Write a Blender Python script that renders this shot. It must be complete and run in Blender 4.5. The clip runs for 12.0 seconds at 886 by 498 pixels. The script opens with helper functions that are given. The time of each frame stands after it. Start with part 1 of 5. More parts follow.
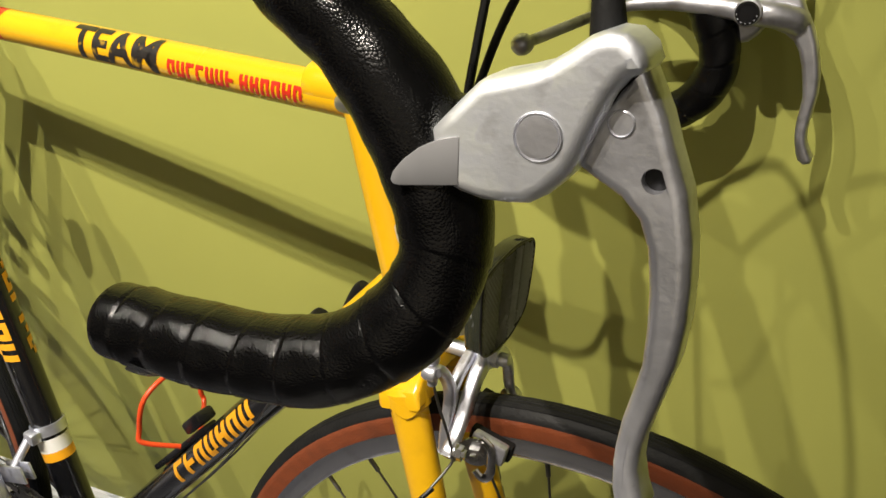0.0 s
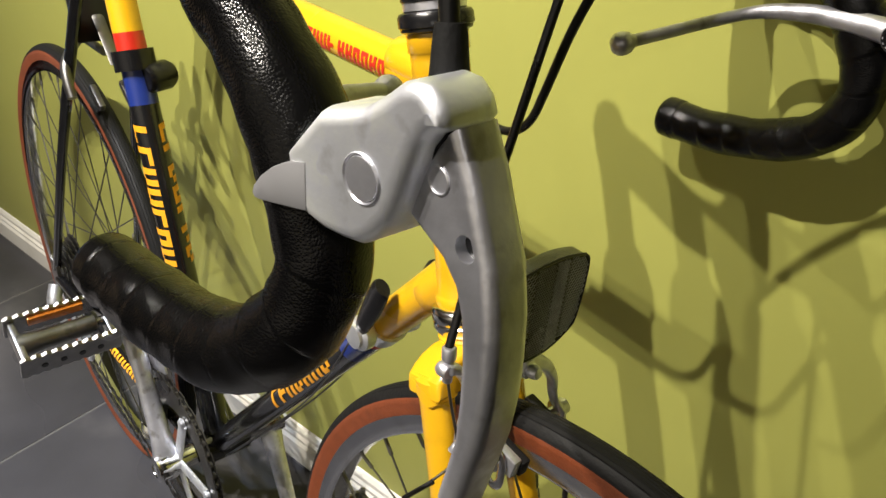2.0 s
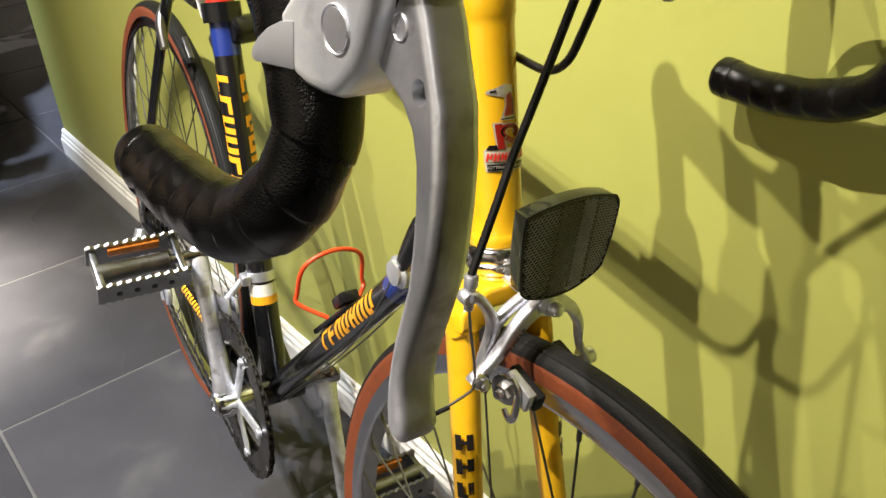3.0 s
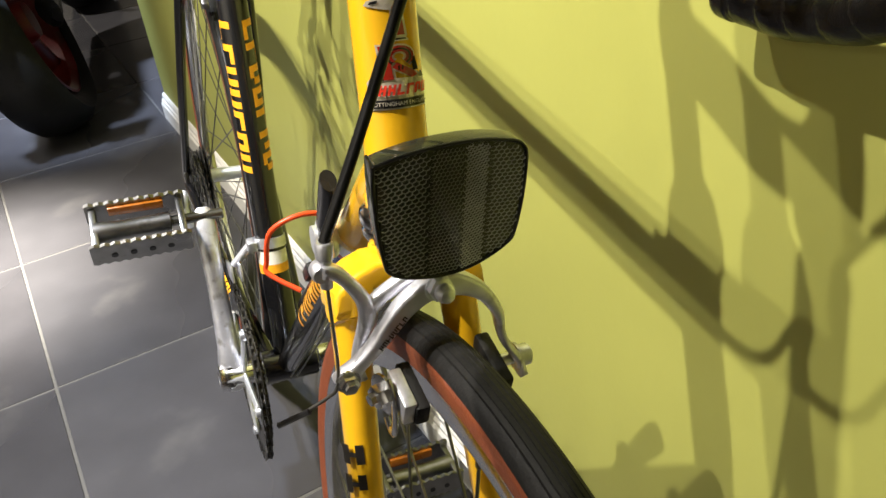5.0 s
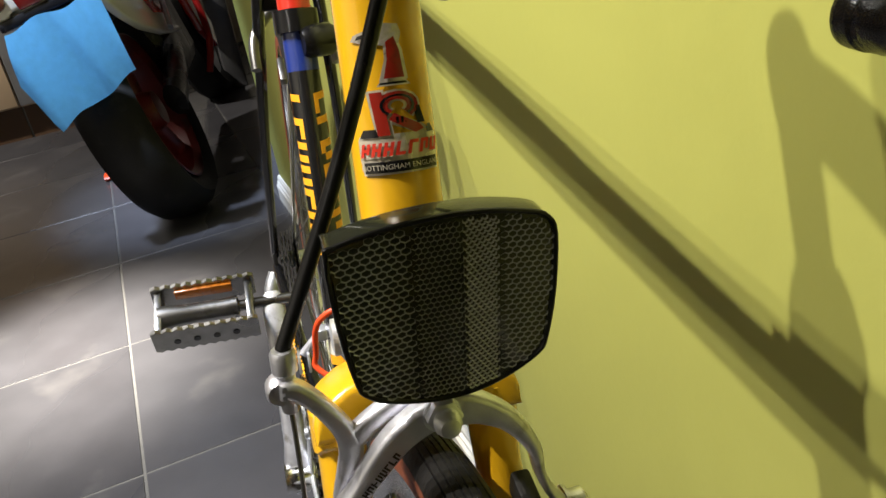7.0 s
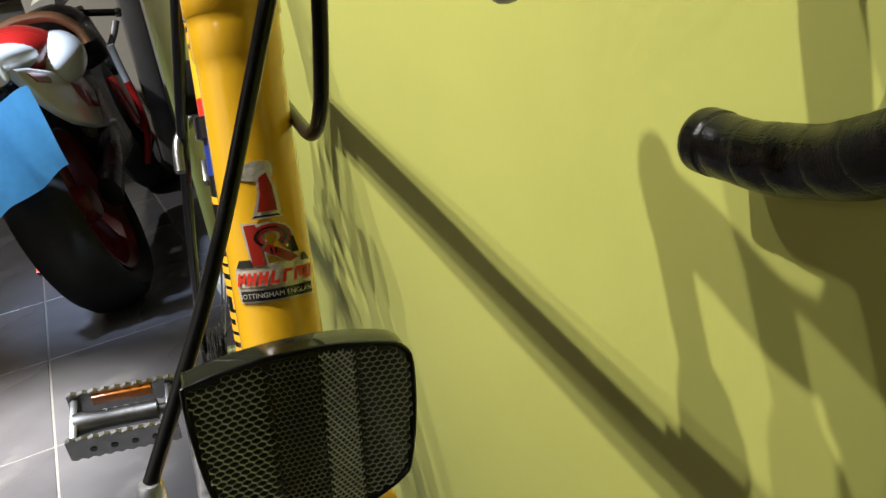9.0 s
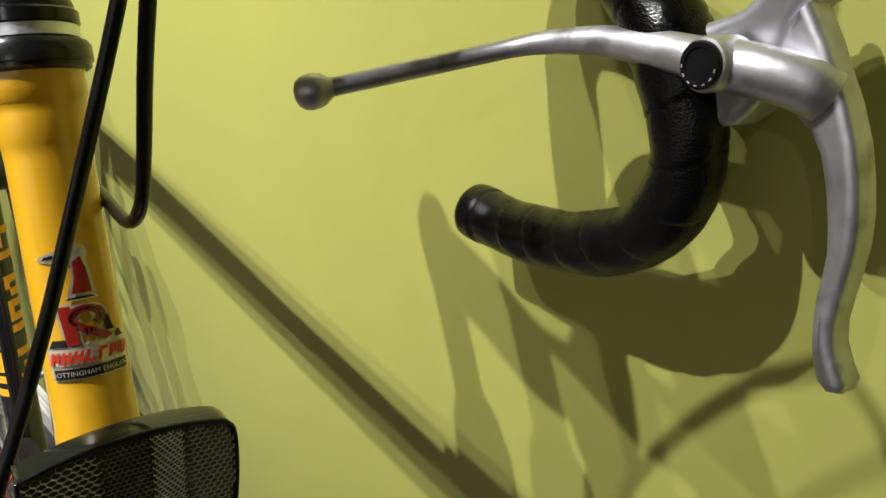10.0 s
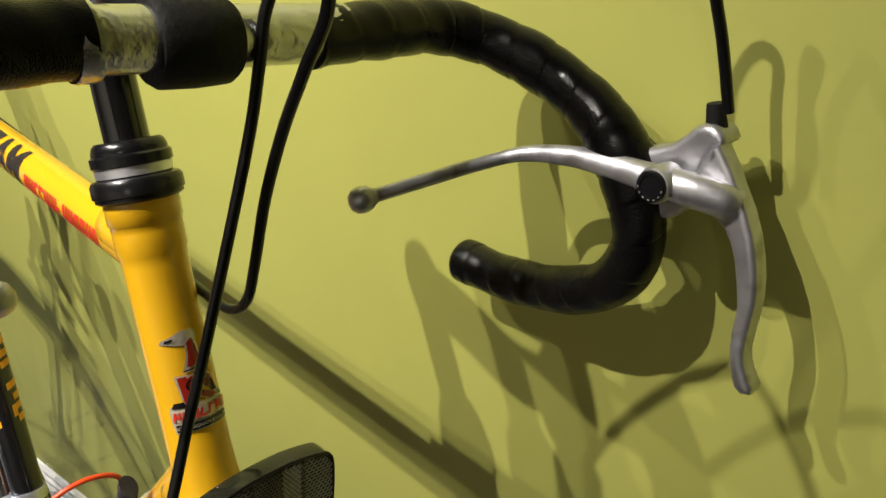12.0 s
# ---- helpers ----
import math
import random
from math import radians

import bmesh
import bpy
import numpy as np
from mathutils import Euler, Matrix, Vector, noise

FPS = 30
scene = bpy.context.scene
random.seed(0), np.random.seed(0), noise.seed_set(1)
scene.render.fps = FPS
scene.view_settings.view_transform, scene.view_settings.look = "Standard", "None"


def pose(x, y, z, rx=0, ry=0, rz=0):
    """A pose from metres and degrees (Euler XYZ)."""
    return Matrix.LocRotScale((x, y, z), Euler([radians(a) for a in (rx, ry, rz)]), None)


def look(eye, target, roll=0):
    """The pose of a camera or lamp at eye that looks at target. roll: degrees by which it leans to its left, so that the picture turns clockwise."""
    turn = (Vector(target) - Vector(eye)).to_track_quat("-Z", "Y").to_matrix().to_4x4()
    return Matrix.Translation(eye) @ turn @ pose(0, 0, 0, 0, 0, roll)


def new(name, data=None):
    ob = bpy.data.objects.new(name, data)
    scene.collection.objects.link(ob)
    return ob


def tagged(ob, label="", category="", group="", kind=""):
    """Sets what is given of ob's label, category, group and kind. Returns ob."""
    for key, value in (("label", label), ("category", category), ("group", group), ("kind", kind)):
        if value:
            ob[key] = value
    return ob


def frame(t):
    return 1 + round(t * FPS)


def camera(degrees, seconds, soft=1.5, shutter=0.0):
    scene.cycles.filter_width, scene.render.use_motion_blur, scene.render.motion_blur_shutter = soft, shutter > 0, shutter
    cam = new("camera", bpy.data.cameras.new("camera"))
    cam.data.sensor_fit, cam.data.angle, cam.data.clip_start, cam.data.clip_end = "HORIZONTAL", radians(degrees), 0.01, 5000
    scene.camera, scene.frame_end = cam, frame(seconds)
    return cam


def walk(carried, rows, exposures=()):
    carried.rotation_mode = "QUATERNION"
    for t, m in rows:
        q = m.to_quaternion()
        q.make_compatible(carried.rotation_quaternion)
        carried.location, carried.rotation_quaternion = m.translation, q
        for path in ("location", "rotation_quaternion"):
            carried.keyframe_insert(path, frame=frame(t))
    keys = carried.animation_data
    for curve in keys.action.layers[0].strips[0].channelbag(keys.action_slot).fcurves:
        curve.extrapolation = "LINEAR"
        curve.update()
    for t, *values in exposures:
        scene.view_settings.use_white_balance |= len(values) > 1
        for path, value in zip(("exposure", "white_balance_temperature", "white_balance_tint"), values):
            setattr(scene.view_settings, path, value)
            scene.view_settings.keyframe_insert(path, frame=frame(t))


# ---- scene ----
cam = camera(57.5, 12.0)
PATH = [
    (0, (0.129, -0.622, 1.008), (-0.568, 0.968, 0.014), -2.5),
    (0.5, (0.191, -0.588, 1.023), (-0.718, 0.92, 0.075), -1.7),
    (1, (0.204, -0.571, 1.025), (-0.847, 0.818, 0.043), -2.0),
    (1.5, (0.209, -0.539, 1.033), (-0.89, 0.803, 0.038), -0.9),
    (2, (0.212, -0.543, 1.019), (-0.936, 0.694, -0.054), -1.9),
    (2.5, (0.227, -0.547, 1.001), (-0.956, 0.627, -0.106), -1.3),
    (2.7, (0.241, -0.551, 0.997), (-0.986, 0.595, -0.09), -1.1),
    (4.3, (0.294, -0.421, 0.957), (-1.179, 0.362, -0.146), -6.2),
    (4.5, (0.285, -0.413, 0.949), (-1.189, 0.387, -0.141), -6.7),
    (5, (0.264, -0.374, 0.916), (-1.212, 0.402, -0.187), -5.9),
    (5.5, (0.217, -0.347, 0.883), (-1.313, 0.37, -0.187), -7.7),
    (6, (0.195, -0.334, 0.883), (-1.405, 0.344, -0.107), -8.9),
    (6.5, (0.204, -0.314, 0.876), (-1.441, 0.328, -0.064), -10.0),
    (6.7, (0.205, -0.306, 0.869), (-1.458, 0.301, -0.059), -10.0),
    (8.3, (0.202, -0.266, 0.858), (-1.608, 0.164, 0.125), -11.8),
    (8.5, (0.205, -0.267, 0.855), (-1.609, 0.224, 0.17), -11.4),
    (9, (0.224, -0.268, 0.881), (-1.486, 0.466, 0.146), -9.5),
    (9.5, (0.239, -0.283, 0.907), (-1.305, 0.699, 0.101), -6.2),
    (10, (0.241, -0.291, 0.927), (-1.144, 0.909, 0.126), -3.7),
    (10.5, (0.249, -0.285, 0.946), (-0.994, 1.036, 0.103), -2.5),
    (11, (0.262, -0.293, 0.968), (-0.869, 1.111, 0.103), -2.5),
    (11.5, (0.269, -0.334, 1.001), (-0.839, 1.077, 0.119), -4.4),
    (12, (0.255, -0.389, 1.023), (-0.907, 0.969, 0.125), -4.1),
]
EXPOSURES = [(0.0, -0.55, 6800, 10), (1.0, -0.55, 6550, 10), (1.5, -0.43, 6550, 10), (2.0, -0.34, 6600, 11), (2.5, -0.06, 6600, 11), (4.5, 0.08, 6600, 10), (5.5, 0.06, 6600, 10), (6.5, -0.13, 6550, 10),
             (8.5, -0.31, 6350, 10), (9.5, -0.28, 6050, 10), (10.5, -0.50, 6050, 10), (11.0, -0.60, 6200, 10), (12.0, -0.50, 6550, 10)]
walk(cam, [(t, look(eye, target, roll)) for t, eye, target, roll in PATH], EXPOSURES)

# ---- world, lamps, exposure ----
world = bpy.data.worlds.new("room_air")
scene.world = world
world.use_nodes = True
world.node_tree.nodes["Background"].inputs[0].default_value = (1.0, 0.9, 0.75, 1)
world.node_tree.nodes["Background"].inputs[1].default_value = 0.008

ROOM_X0, ROOM_X1, ROOM_Y0, CEIL = -4.75, 3.2, -4.6, 2.6
WALL_END = -2.07


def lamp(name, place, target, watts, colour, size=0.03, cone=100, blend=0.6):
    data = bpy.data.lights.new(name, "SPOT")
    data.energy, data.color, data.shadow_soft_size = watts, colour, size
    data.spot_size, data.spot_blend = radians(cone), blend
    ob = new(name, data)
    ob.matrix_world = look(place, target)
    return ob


WARM = (1.0, 0.94, 0.84)
COOL = (0.66, 0.78, 1.0)
for x, y, watts in ((-1.10, -1.25, 126), (-0.72, -1.25, 200), (-0.34, -1.25, 264)):
    lamp("spot_bar_lamp", (x, y, 2.45), (x * 0.4 - 0.30, 0.0, 0.06), watts, WARM, 0.012, 68, 1.0)
# added fill, no known fixtures: brighten the south wall for reflections and bounce
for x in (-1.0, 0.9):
    lamp("bounce_fill_lamp", (x, -3.20, 2.50), (x, -4.60, 1.00), 190, WARM, 0.05, 110, 0.8)
# added weak fill towards the green wall and the bicycle
lamp("unseen_spot", (1.80, -3.30, 2.40), (-0.2, 0.0, 0.5), 30, WARM, 0.03, 60, 1.0)
# unseen lamp inferred from the bright pool on the tiles
lamp("unseen_spot", (-1.60, -0.95, 2.50), (-1.49, -0.61, 0.0), 3600, WARM, 0.14, 20, 1.0)
# cool lamp added for the bluish light on the tiles, its source unseen
lamp("unseen_spot", (-0.80, -0.90, 2.50), (-0.80, -0.38, 0.0), 230, COOL, 0.03, 30, 1.0)
# added fill that brightens the cabinets
lamp("unseen_spot", (-2.6, -1.9, 2.50), (-3.6, -0.9, 0.6), 400, WARM, 0.03, 75, 0.9)
# added cool fill that brightens the motorcycle tail and the cloth
lamp("unseen_spot", (-1.25, -1.05, 2.50), (-2.12, -0.40, 0.70), 1250, COOL, 0.06, 24, 1.0)

# ---- materials ----


def material(name, colour, rough=0.5, metal=0.0, vary=0.12, scale=40.0, bump=0.0, bump_scale=200.0, coat=0.0,
             spots=None, spot_scale=9.0, spot_amount=0.5, random=0.0, rough_vary=0.1, spec=0.5, pebble=False):
    """A surface with a base colour, fine grain, larger stains and relief."""
    m = bpy.data.materials.new(name)
    m.use_nodes = True
    nt = m.node_tree
    bsdf = nt.nodes["Principled BSDF"]
    bsdf.inputs["Metallic"].default_value = metal
    bsdf.inputs["Coat Weight"].default_value = coat
    bsdf.inputs["Coat Roughness"].default_value = 0.08
    bsdf.inputs["Specular IOR Level"].default_value = spec
    coord = nt.nodes.new("ShaderNodeTexCoord")
    fine = nt.nodes.new("ShaderNodeTexNoise")
    fine.inputs["Scale"].default_value, fine.inputs["Detail"].default_value = scale, 5.0
    large = nt.nodes.new("ShaderNodeTexNoise")
    large.inputs["Scale"].default_value, large.inputs["Detail"].default_value = scale / 8, 3.0
    for n in (fine, large):
        nt.links.new(coord.outputs["Object"], n.inputs["Vector"])
    add = nt.nodes.new("ShaderNodeMath")
    add.operation = "ADD"
    nt.links.new(fine.outputs["Fac"], add.inputs[0])
    nt.links.new(large.outputs["Fac"], add.inputs[1])
    value = nt.nodes.new("ShaderNodeMapRange")
    value.inputs["From Min"].default_value, value.inputs["From Max"].default_value = 0.6, 1.4
    value.inputs["To Min"].default_value, value.inputs["To Max"].default_value = 1 - vary, 1 + vary
    nt.links.new(add.outputs[0], value.inputs["Value"])
    mul = nt.nodes.new("ShaderNodeVectorMath")
    mul.operation = "SCALE"
    mul.inputs[0].default_value = colour
    nt.links.new(value.outputs[0], mul.inputs["Scale"])
    out = mul.outputs[0]
    if random:
        info = nt.nodes.new("ShaderNodeObjectInfo")
        rr = nt.nodes.new("ShaderNodeMapRange")
        rr.inputs["To Min"].default_value, rr.inputs["To Max"].default_value = 1 - random, 1 + random
        nt.links.new(info.outputs["Random"], rr.inputs["Value"])
        mul2 = nt.nodes.new("ShaderNodeVectorMath")
        mul2.operation = "SCALE"
        nt.links.new(out, mul2.inputs[0])
        nt.links.new(rr.outputs[0], mul2.inputs["Scale"])
        out = mul2.outputs[0]
    if spots:
        dirt = nt.nodes.new("ShaderNodeTexNoise")
        dirt.inputs["Scale"].default_value, dirt.inputs["Detail"].default_value = spot_scale, 8.0
        nt.links.new(coord.outputs["Object"], dirt.inputs["Vector"])
        ramp = nt.nodes.new("ShaderNodeMapRange")
        ramp.inputs["From Min"].default_value, ramp.inputs["From Max"].default_value = 0.58, 0.75
        ramp.inputs["To Max"].default_value = spot_amount
        nt.links.new(dirt.outputs["Fac"], ramp.inputs["Value"])
        mix = nt.nodes.new("ShaderNodeMix")
        mix.data_type = "RGBA"
        nt.links.new(ramp.outputs[0], mix.inputs["Factor"])
        nt.links.new(out, mix.inputs[6])
        mix.inputs[7].default_value = (*spots, 1)
        out = mix.outputs[2]
    nt.links.new(out, bsdf.inputs["Base Color"])
    rv = nt.nodes.new("ShaderNodeMapRange")
    rv.inputs["From Min"].default_value, rv.inputs["From Max"].default_value = 0.3, 0.7
    rv.inputs["To Min"].default_value, rv.inputs["To Max"].default_value = max(rough - rough_vary, 0.02), min(rough + rough_vary, 1)
    nt.links.new(large.outputs["Fac"], rv.inputs["Value"])
    nt.links.new(rv.outputs[0], bsdf.inputs["Roughness"])
    if bump:
        grain = nt.nodes.new("ShaderNodeTexVoronoi" if pebble else "ShaderNodeTexNoise")
        grain.inputs["Scale"].default_value, grain.inputs["Detail"].default_value = bump_scale, 0.0 if pebble else 4.0
        nt.links.new(coord.outputs["Object"], grain.inputs["Vector"])
        b = nt.nodes.new("ShaderNodeBump")
        b.inputs["Strength"].default_value, b.inputs["Distance"].default_value = bump, 0.002
        b.invert = pebble
        nt.links.new(grain.outputs["Distance" if pebble else "Fac"], b.inputs["Height"])
        nt.links.new(b.outputs[0], bsdf.inputs["Normal"])
    return m


GREEN = material("green_wall_paint", (0.43, 0.44, 0.105), 0.62, vary=0.05, scale=5, bump=0.12, bump_scale=90, spots=(0.37, 0.38, 0.085), spot_scale=2.2, spot_amount=0.35)
WHITE = material("white_gloss_paint", (0.78, 0.76, 0.70), 0.35, vary=0.08, scale=8, bump=0.15, bump_scale=60, spots=(0.45, 0.42, 0.36), spot_scale=14, spot_amount=0.5)
PLASTER = material("plain_plaster", (0.55, 0.52, 0.46), 0.8, vary=0.06, scale=3)
CEILING = material("white_ceiling_paint", (0.72, 0.70, 0.66), 0.8, vary=0.04, scale=3)
TILE = material("dark_grey_porcelain", (0.051, 0.050, 0.055), 0.30, spec=0.28, vary=0.22, scale=9, bump=0.05, bump_scale=160, spots=(0.13, 0.125, 0.12), spot_scale=5, spot_amount=0.5, random=0.12, rough_vary=0.12)
GROUT = material("pale_grey_grout", (0.095, 0.092, 0.088), 0.85, vary=0.2, scale=60)
YELLOW = material("yellow_enamel", (0.79, 0.435, 0.012), 0.28, vary=0.05, scale=14, coat=0.6, spots=(0.42, 0.20, 0.01), spot_scale=38, spot_amount=0.25, rough_vary=0.06)
BLACKP = material("black_enamel", (0.006, 0.006, 0.007), 0.22, vary=0.2, scale=14, coat=0.6)
BLUEP = material("blue_enamel", (0.012, 0.03, 0.19), 0.25, vary=0.1, scale=14, coat=0.6)
REDP = material("red_enamel", (0.55, 0.025, 0.012), 0.28, vary=0.1, scale=14, coat=0.5)
ORANGE = material("golden_decal", (0.82, 0.36, 0.015), 0.35, vary=0.12, scale=60)
DECAL_RED = material("red_decal", (0.60, 0.03, 0.012), 0.4, vary=0.2, scale=120)
BADGE_RED = material("dark_red_badge_enamel", (0.30, 0.016, 0.008), 0.25, vary=0.15, scale=120, coat=0.5, spots=(0.10, 0.01, 0.008), spot_scale=160, spot_amount=0.7)
DECAL_BLACK = material("black_decal", (0.02, 0.017, 0.015), 0.4, vary=0.2, scale=120, spots=(0.62, 0.35, 0.015), spot_scale=95, spot_amount=0.95)
TAPE = material("black_leatherette_tape", (0.0022, 0.0022, 0.0024), 0.21, vary=0.3, scale=90, bump=0.15, bump_scale=1050, rough_vary=0.08, spec=0.29, pebble=True)
ALLOY = material("satin_alloy", (0.90, 0.93, 1.0), 0.45, metal=0.93, vary=0.14, scale=70, bump=0.07, bump_scale=420, spots=(0.42, 0.41, 0.40), spot_scale=65, spot_amount=0.5, rough_vary=0.12)
ALLOY_WORN = material("worn_grey_alloy", (0.54, 0.54, 0.58), 0.44, metal=0.92, vary=0.25, scale=80, bump=0.10, bump_scale=220, spots=(0.16, 0.15, 0.145), spot_scale=60, spot_amount=0.7, rough_vary=0.13)
ALLOY_DULL = material("weathered_alloy", (0.74, 0.75, 0.82), 0.42, metal=0.88, vary=0.22, scale=90, bump=0.10, bump_scale=260, spots=(0.20, 0.185, 0.17), spot_scale=70, spot_amount=0.7, rough_vary=0.13)
CAGE_STEEL = material("worn_cage_steel", (0.24, 0.235, 0.23), 0.28, metal=1.0, vary=0.2, scale=70, spots=(0.10, 0.09, 0.08), spot_scale=60, spot_amount=0.7)
CHROME = material("chrome", (0.72, 0.72, 0.73), 0.14, metal=1.0, vary=0.08, scale=60, spots=(0.35, 0.30, 0.25), spot_scale=70, spot_amount=0.4)
STEEL = material("dark_steel", (0.20, 0.195, 0.19), 0.38, metal=1.0, vary=0.2, scale=90)
OILY = material("oily_black_steel", (0.045, 0.042, 0.038), 0.35, metal=0.7, vary=0.25, scale=120, spots=(0.16, 0.15, 0.14), spot_scale=90, spot_amount=0.5)
RUBBER = material("black_rubber", (0.007, 0.007, 0.007), 0.6, spec=0.22, vary=0.25, scale=60, bump=0.25, bump_scale=320, spots=(0.022, 0.021, 0.020), spot_scale=30, spot_amount=0.5)
GUM = material("brown_gum_sidewall", (0.19, 0.045, 0.014), 0.6, vary=0.18, scale=90, bump=0.25, bump_scale=500, spots=(0.09, 0.03, 0.015), spot_scale=24, spot_amount=0.6)
PLASTIC = material("black_plastic", (0.006, 0.006, 0.007), 0.28, vary=0.15, scale=60, spec=0.4)
CABLE = material("black_cable_housing", (0.005, 0.005, 0.005), 0.28, vary=0.15, scale=60, spec=0.4)
SMOKE = material("grey_plastic_fin", (0.22, 0.22, 0.23), 0.4, vary=0.06, scale=50)
CAGE_RED = material("orange_red_wire", (0.72, 0.07, 0.015), 0.35, vary=0.1, scale=40)
AMBER = material("amber_reflector", (0.36, 0.11, 0.01), 0.25, vary=0.15, scale=200)
FOIL = material("crinkled_clear_film_over_alloy", (0.60, 0.60, 0.58), 0.16, metal=0.9, vary=0.15, scale=30, bump=0.8, bump_scale=95)
BADGE = material("silver_badge", (0.72, 0.66, 0.54), 0.3, metal=0.55, vary=0.2, scale=160, bump=0.2, bump_scale=400)
CREAM = material("cream_cabinet_laminate", (0.60, 0.45, 0.30), 0.45, vary=0.06, scale=4)
DARKTOP = material("dark_worktop", (0.02, 0.018, 0.016), 0.3, vary=0.15, scale=30)
PLINTH = material("brown_plinth", (0.10, 0.055, 0.03), 0.5, vary=0.15, scale=14)
GREYMETAL = material("grey_metal", (0.30, 0.30, 0.31), 0.35, metal=0.7, vary=0.1, scale=12)
CLOTH = material("blue_cotton_cloth", (0.11, 0.40, 0.68), 0.95, vary=0.1, scale=60, bump=0.5, bump_scale=900)
FAIRING = material("white_fairing_plastic", (0.75, 0.73, 0.68), 0.22, vary=0.04, scale=12, coat=0.5)
TAN = material("tan_leather", (0.42, 0.20, 0.09), 0.5, vary=0.15, scale=40, bump=0.1, bump_scale=300)
FAIR_RED = material("red_fairing_plastic", (0.36, 0.014, 0.010), 0.22, vary=0.08, scale=12, coat=0.5)
RIM_RED = material("dark_red_wheel_paint", (0.09, 0.005, 0.004), 0.35, vary=0.2, scale=20, spots=(0.03, 0.02, 0.018), spot_scale=18, spot_amount=0.7)
LAMP_RED = material("red_tail_lamp", (0.17, 0.007, 0.006), 0.2, vary=0.1, scale=60, coat=0.5)
LAMP_AMBER = material("brown_amber_lamp", (0.055, 0.015, 0.007), 0.2, vary=0.1, scale=60, coat=0.5)
TILE_ORANGE = material("orange_box", (0.70, 0.22, 0.07), 0.5, vary=0.15, scale=6)


def lens_material():
    m = material("smoked_clear_prism_lens", (0.045, 0.049, 0.033), 0.10, vary=0.10, scale=30, rough_vary=0.04)
    bsdf = m.node_tree.nodes["Principled BSDF"]
    bsdf.inputs["Transmission Weight"].default_value = 0.30
    bsdf.inputs["IOR"].default_value = 1.45
    return m


LENS = lens_material()
# one clear moulding: its glints and recess shade are painted as three colours
PRISM_DIM = material("weak_glint_prism_facets", (0.42, 0.425, 0.38), 0.25, metal=0.3, vary=0.25, scale=300)
PRISM = material("bright_glint_prism_facets", (0.58, 0.59, 0.55), 0.20, metal=0.45, vary=0.25, scale=300, rough_vary=0.08)
PIT = material("shaded_prism_pits", (0.085, 0.088, 0.070), 0.20, vary=0.3, scale=200)

# ---- mesh helpers ----


def V(*p):
    return Vector(p)


def spline(points, n=6, closed=False):
    """Catmull-Rom curve through the points."""
    pts = [Vector(p) for p in points]
    out, m = [], len(pts)
    for i in range(m if closed else m - 1):
        if closed:
            a, b, c, d = pts[i - 1], pts[i], pts[(i + 1) % m], pts[(i + 2) % m]
        else:
            a, b, c, d = pts[max(i - 1, 0)], pts[i], pts[i + 1], pts[min(i + 2, m - 1)]
        for k in range(n):
            t = k / n
            out.append(0.5 * ((2 * b) + (c - a) * t + (2 * a - 5 * b + 4 * c - d) * t * t + (3 * b - a - 3 * c + d) * t ** 3))
    if not closed:
        out.append(pts[-1])
    return out


def sweep(bm, points, radius, n=14, closed=False, caps=True, up=(0, 0, 1), mats=None):
    """A tube along the points. radius: a number, a pair (across, along up), or a function of the place 0..1."""
    pts = [Vector(p) for p in points]
    count = len(pts)
    up = Vector(up)
    rings, side0 = [], None
    for i, p in enumerate(pts):
        d = (pts[(i + 1) % count] - pts[i - 1]) if closed else (pts[min(i + 1, count - 1)] - pts[max(i - 1, 0)])
        d.normalize()
        if side0 is None:
            side = d.cross(up)
            if side.length < 1e-4:
                side = d.cross(V(1, 0, 0))
        else:
            side = side0 - d * side0.dot(d)
        side.normalize()
        side0 = side
        over = side.cross(d)
        r = radius(i / (count - 1)) if callable(radius) else radius
        ra, rb = r if isinstance(r, tuple) else (r, r)
        rings.append([bm.verts.new(p + side * (ra * math.cos(a)) + over * (rb * math.sin(a))) for a in (2 * math.pi * k / n for k in range(n))])
    for i in range(count if closed else count - 1):
        r0, r1 = rings[i], rings[(i + 1) % count]
        for k in range(n):
            f = bm.faces.new((r0[k], r0[(k + 1) % n], r1[(k + 1) % n], r1[k]))
            f.smooth = True
            if mats:
                f.material_index = mats(i / (count - 1))
    if caps and not closed:
        for ring, flip in ((rings[0], False), (rings[-1], True)):
            f = bm.faces.new(ring if flip else ring[::-1])
            if mats:
                f.material_index = mats(1.0 if flip else 0.0)
    return rings


def lathe(bm, base, axis, profile, n=24, mats=None):
    """A turned body: profile rows (radius, height along axis[, material])."""
    axis = Vector(axis).normalized()
    side = axis.cross(V(0, 0, 1))
    if side.length < 1e-3:
        side = axis.cross(V(1, 0, 0))
    side.normalize()
    over = axis.cross(side)
    base = Vector(base)
    rings = []
    for row in profile:
        r, h = row[0], row[1]
        if r < 1e-6:
            rings.append([bm.verts.new(base + axis * h)])
        else:
            rings.append([bm.verts.new(base + axis * h + (side * math.cos(a) + over * math.sin(a)) * r) for a in (2 * math.pi * k / n for k in range(n))])
    for i in range(len(rings) - 1):
        a, b = rings[i], rings[i + 1]
        for k in range(n):
            q = [a[k % len(a)], a[(k + 1) % len(a)], b[(k + 1) % len(b)], b[k % len(b)]]
            q = [v for j, v in enumerate(q) if v not in q[:j]]
            if len(q) > 2:
                f = bm.faces.new(q)
                f.smooth = True
                if len(profile[i]) > 2:
                    f.material_index = profile[i][2]
    return rings


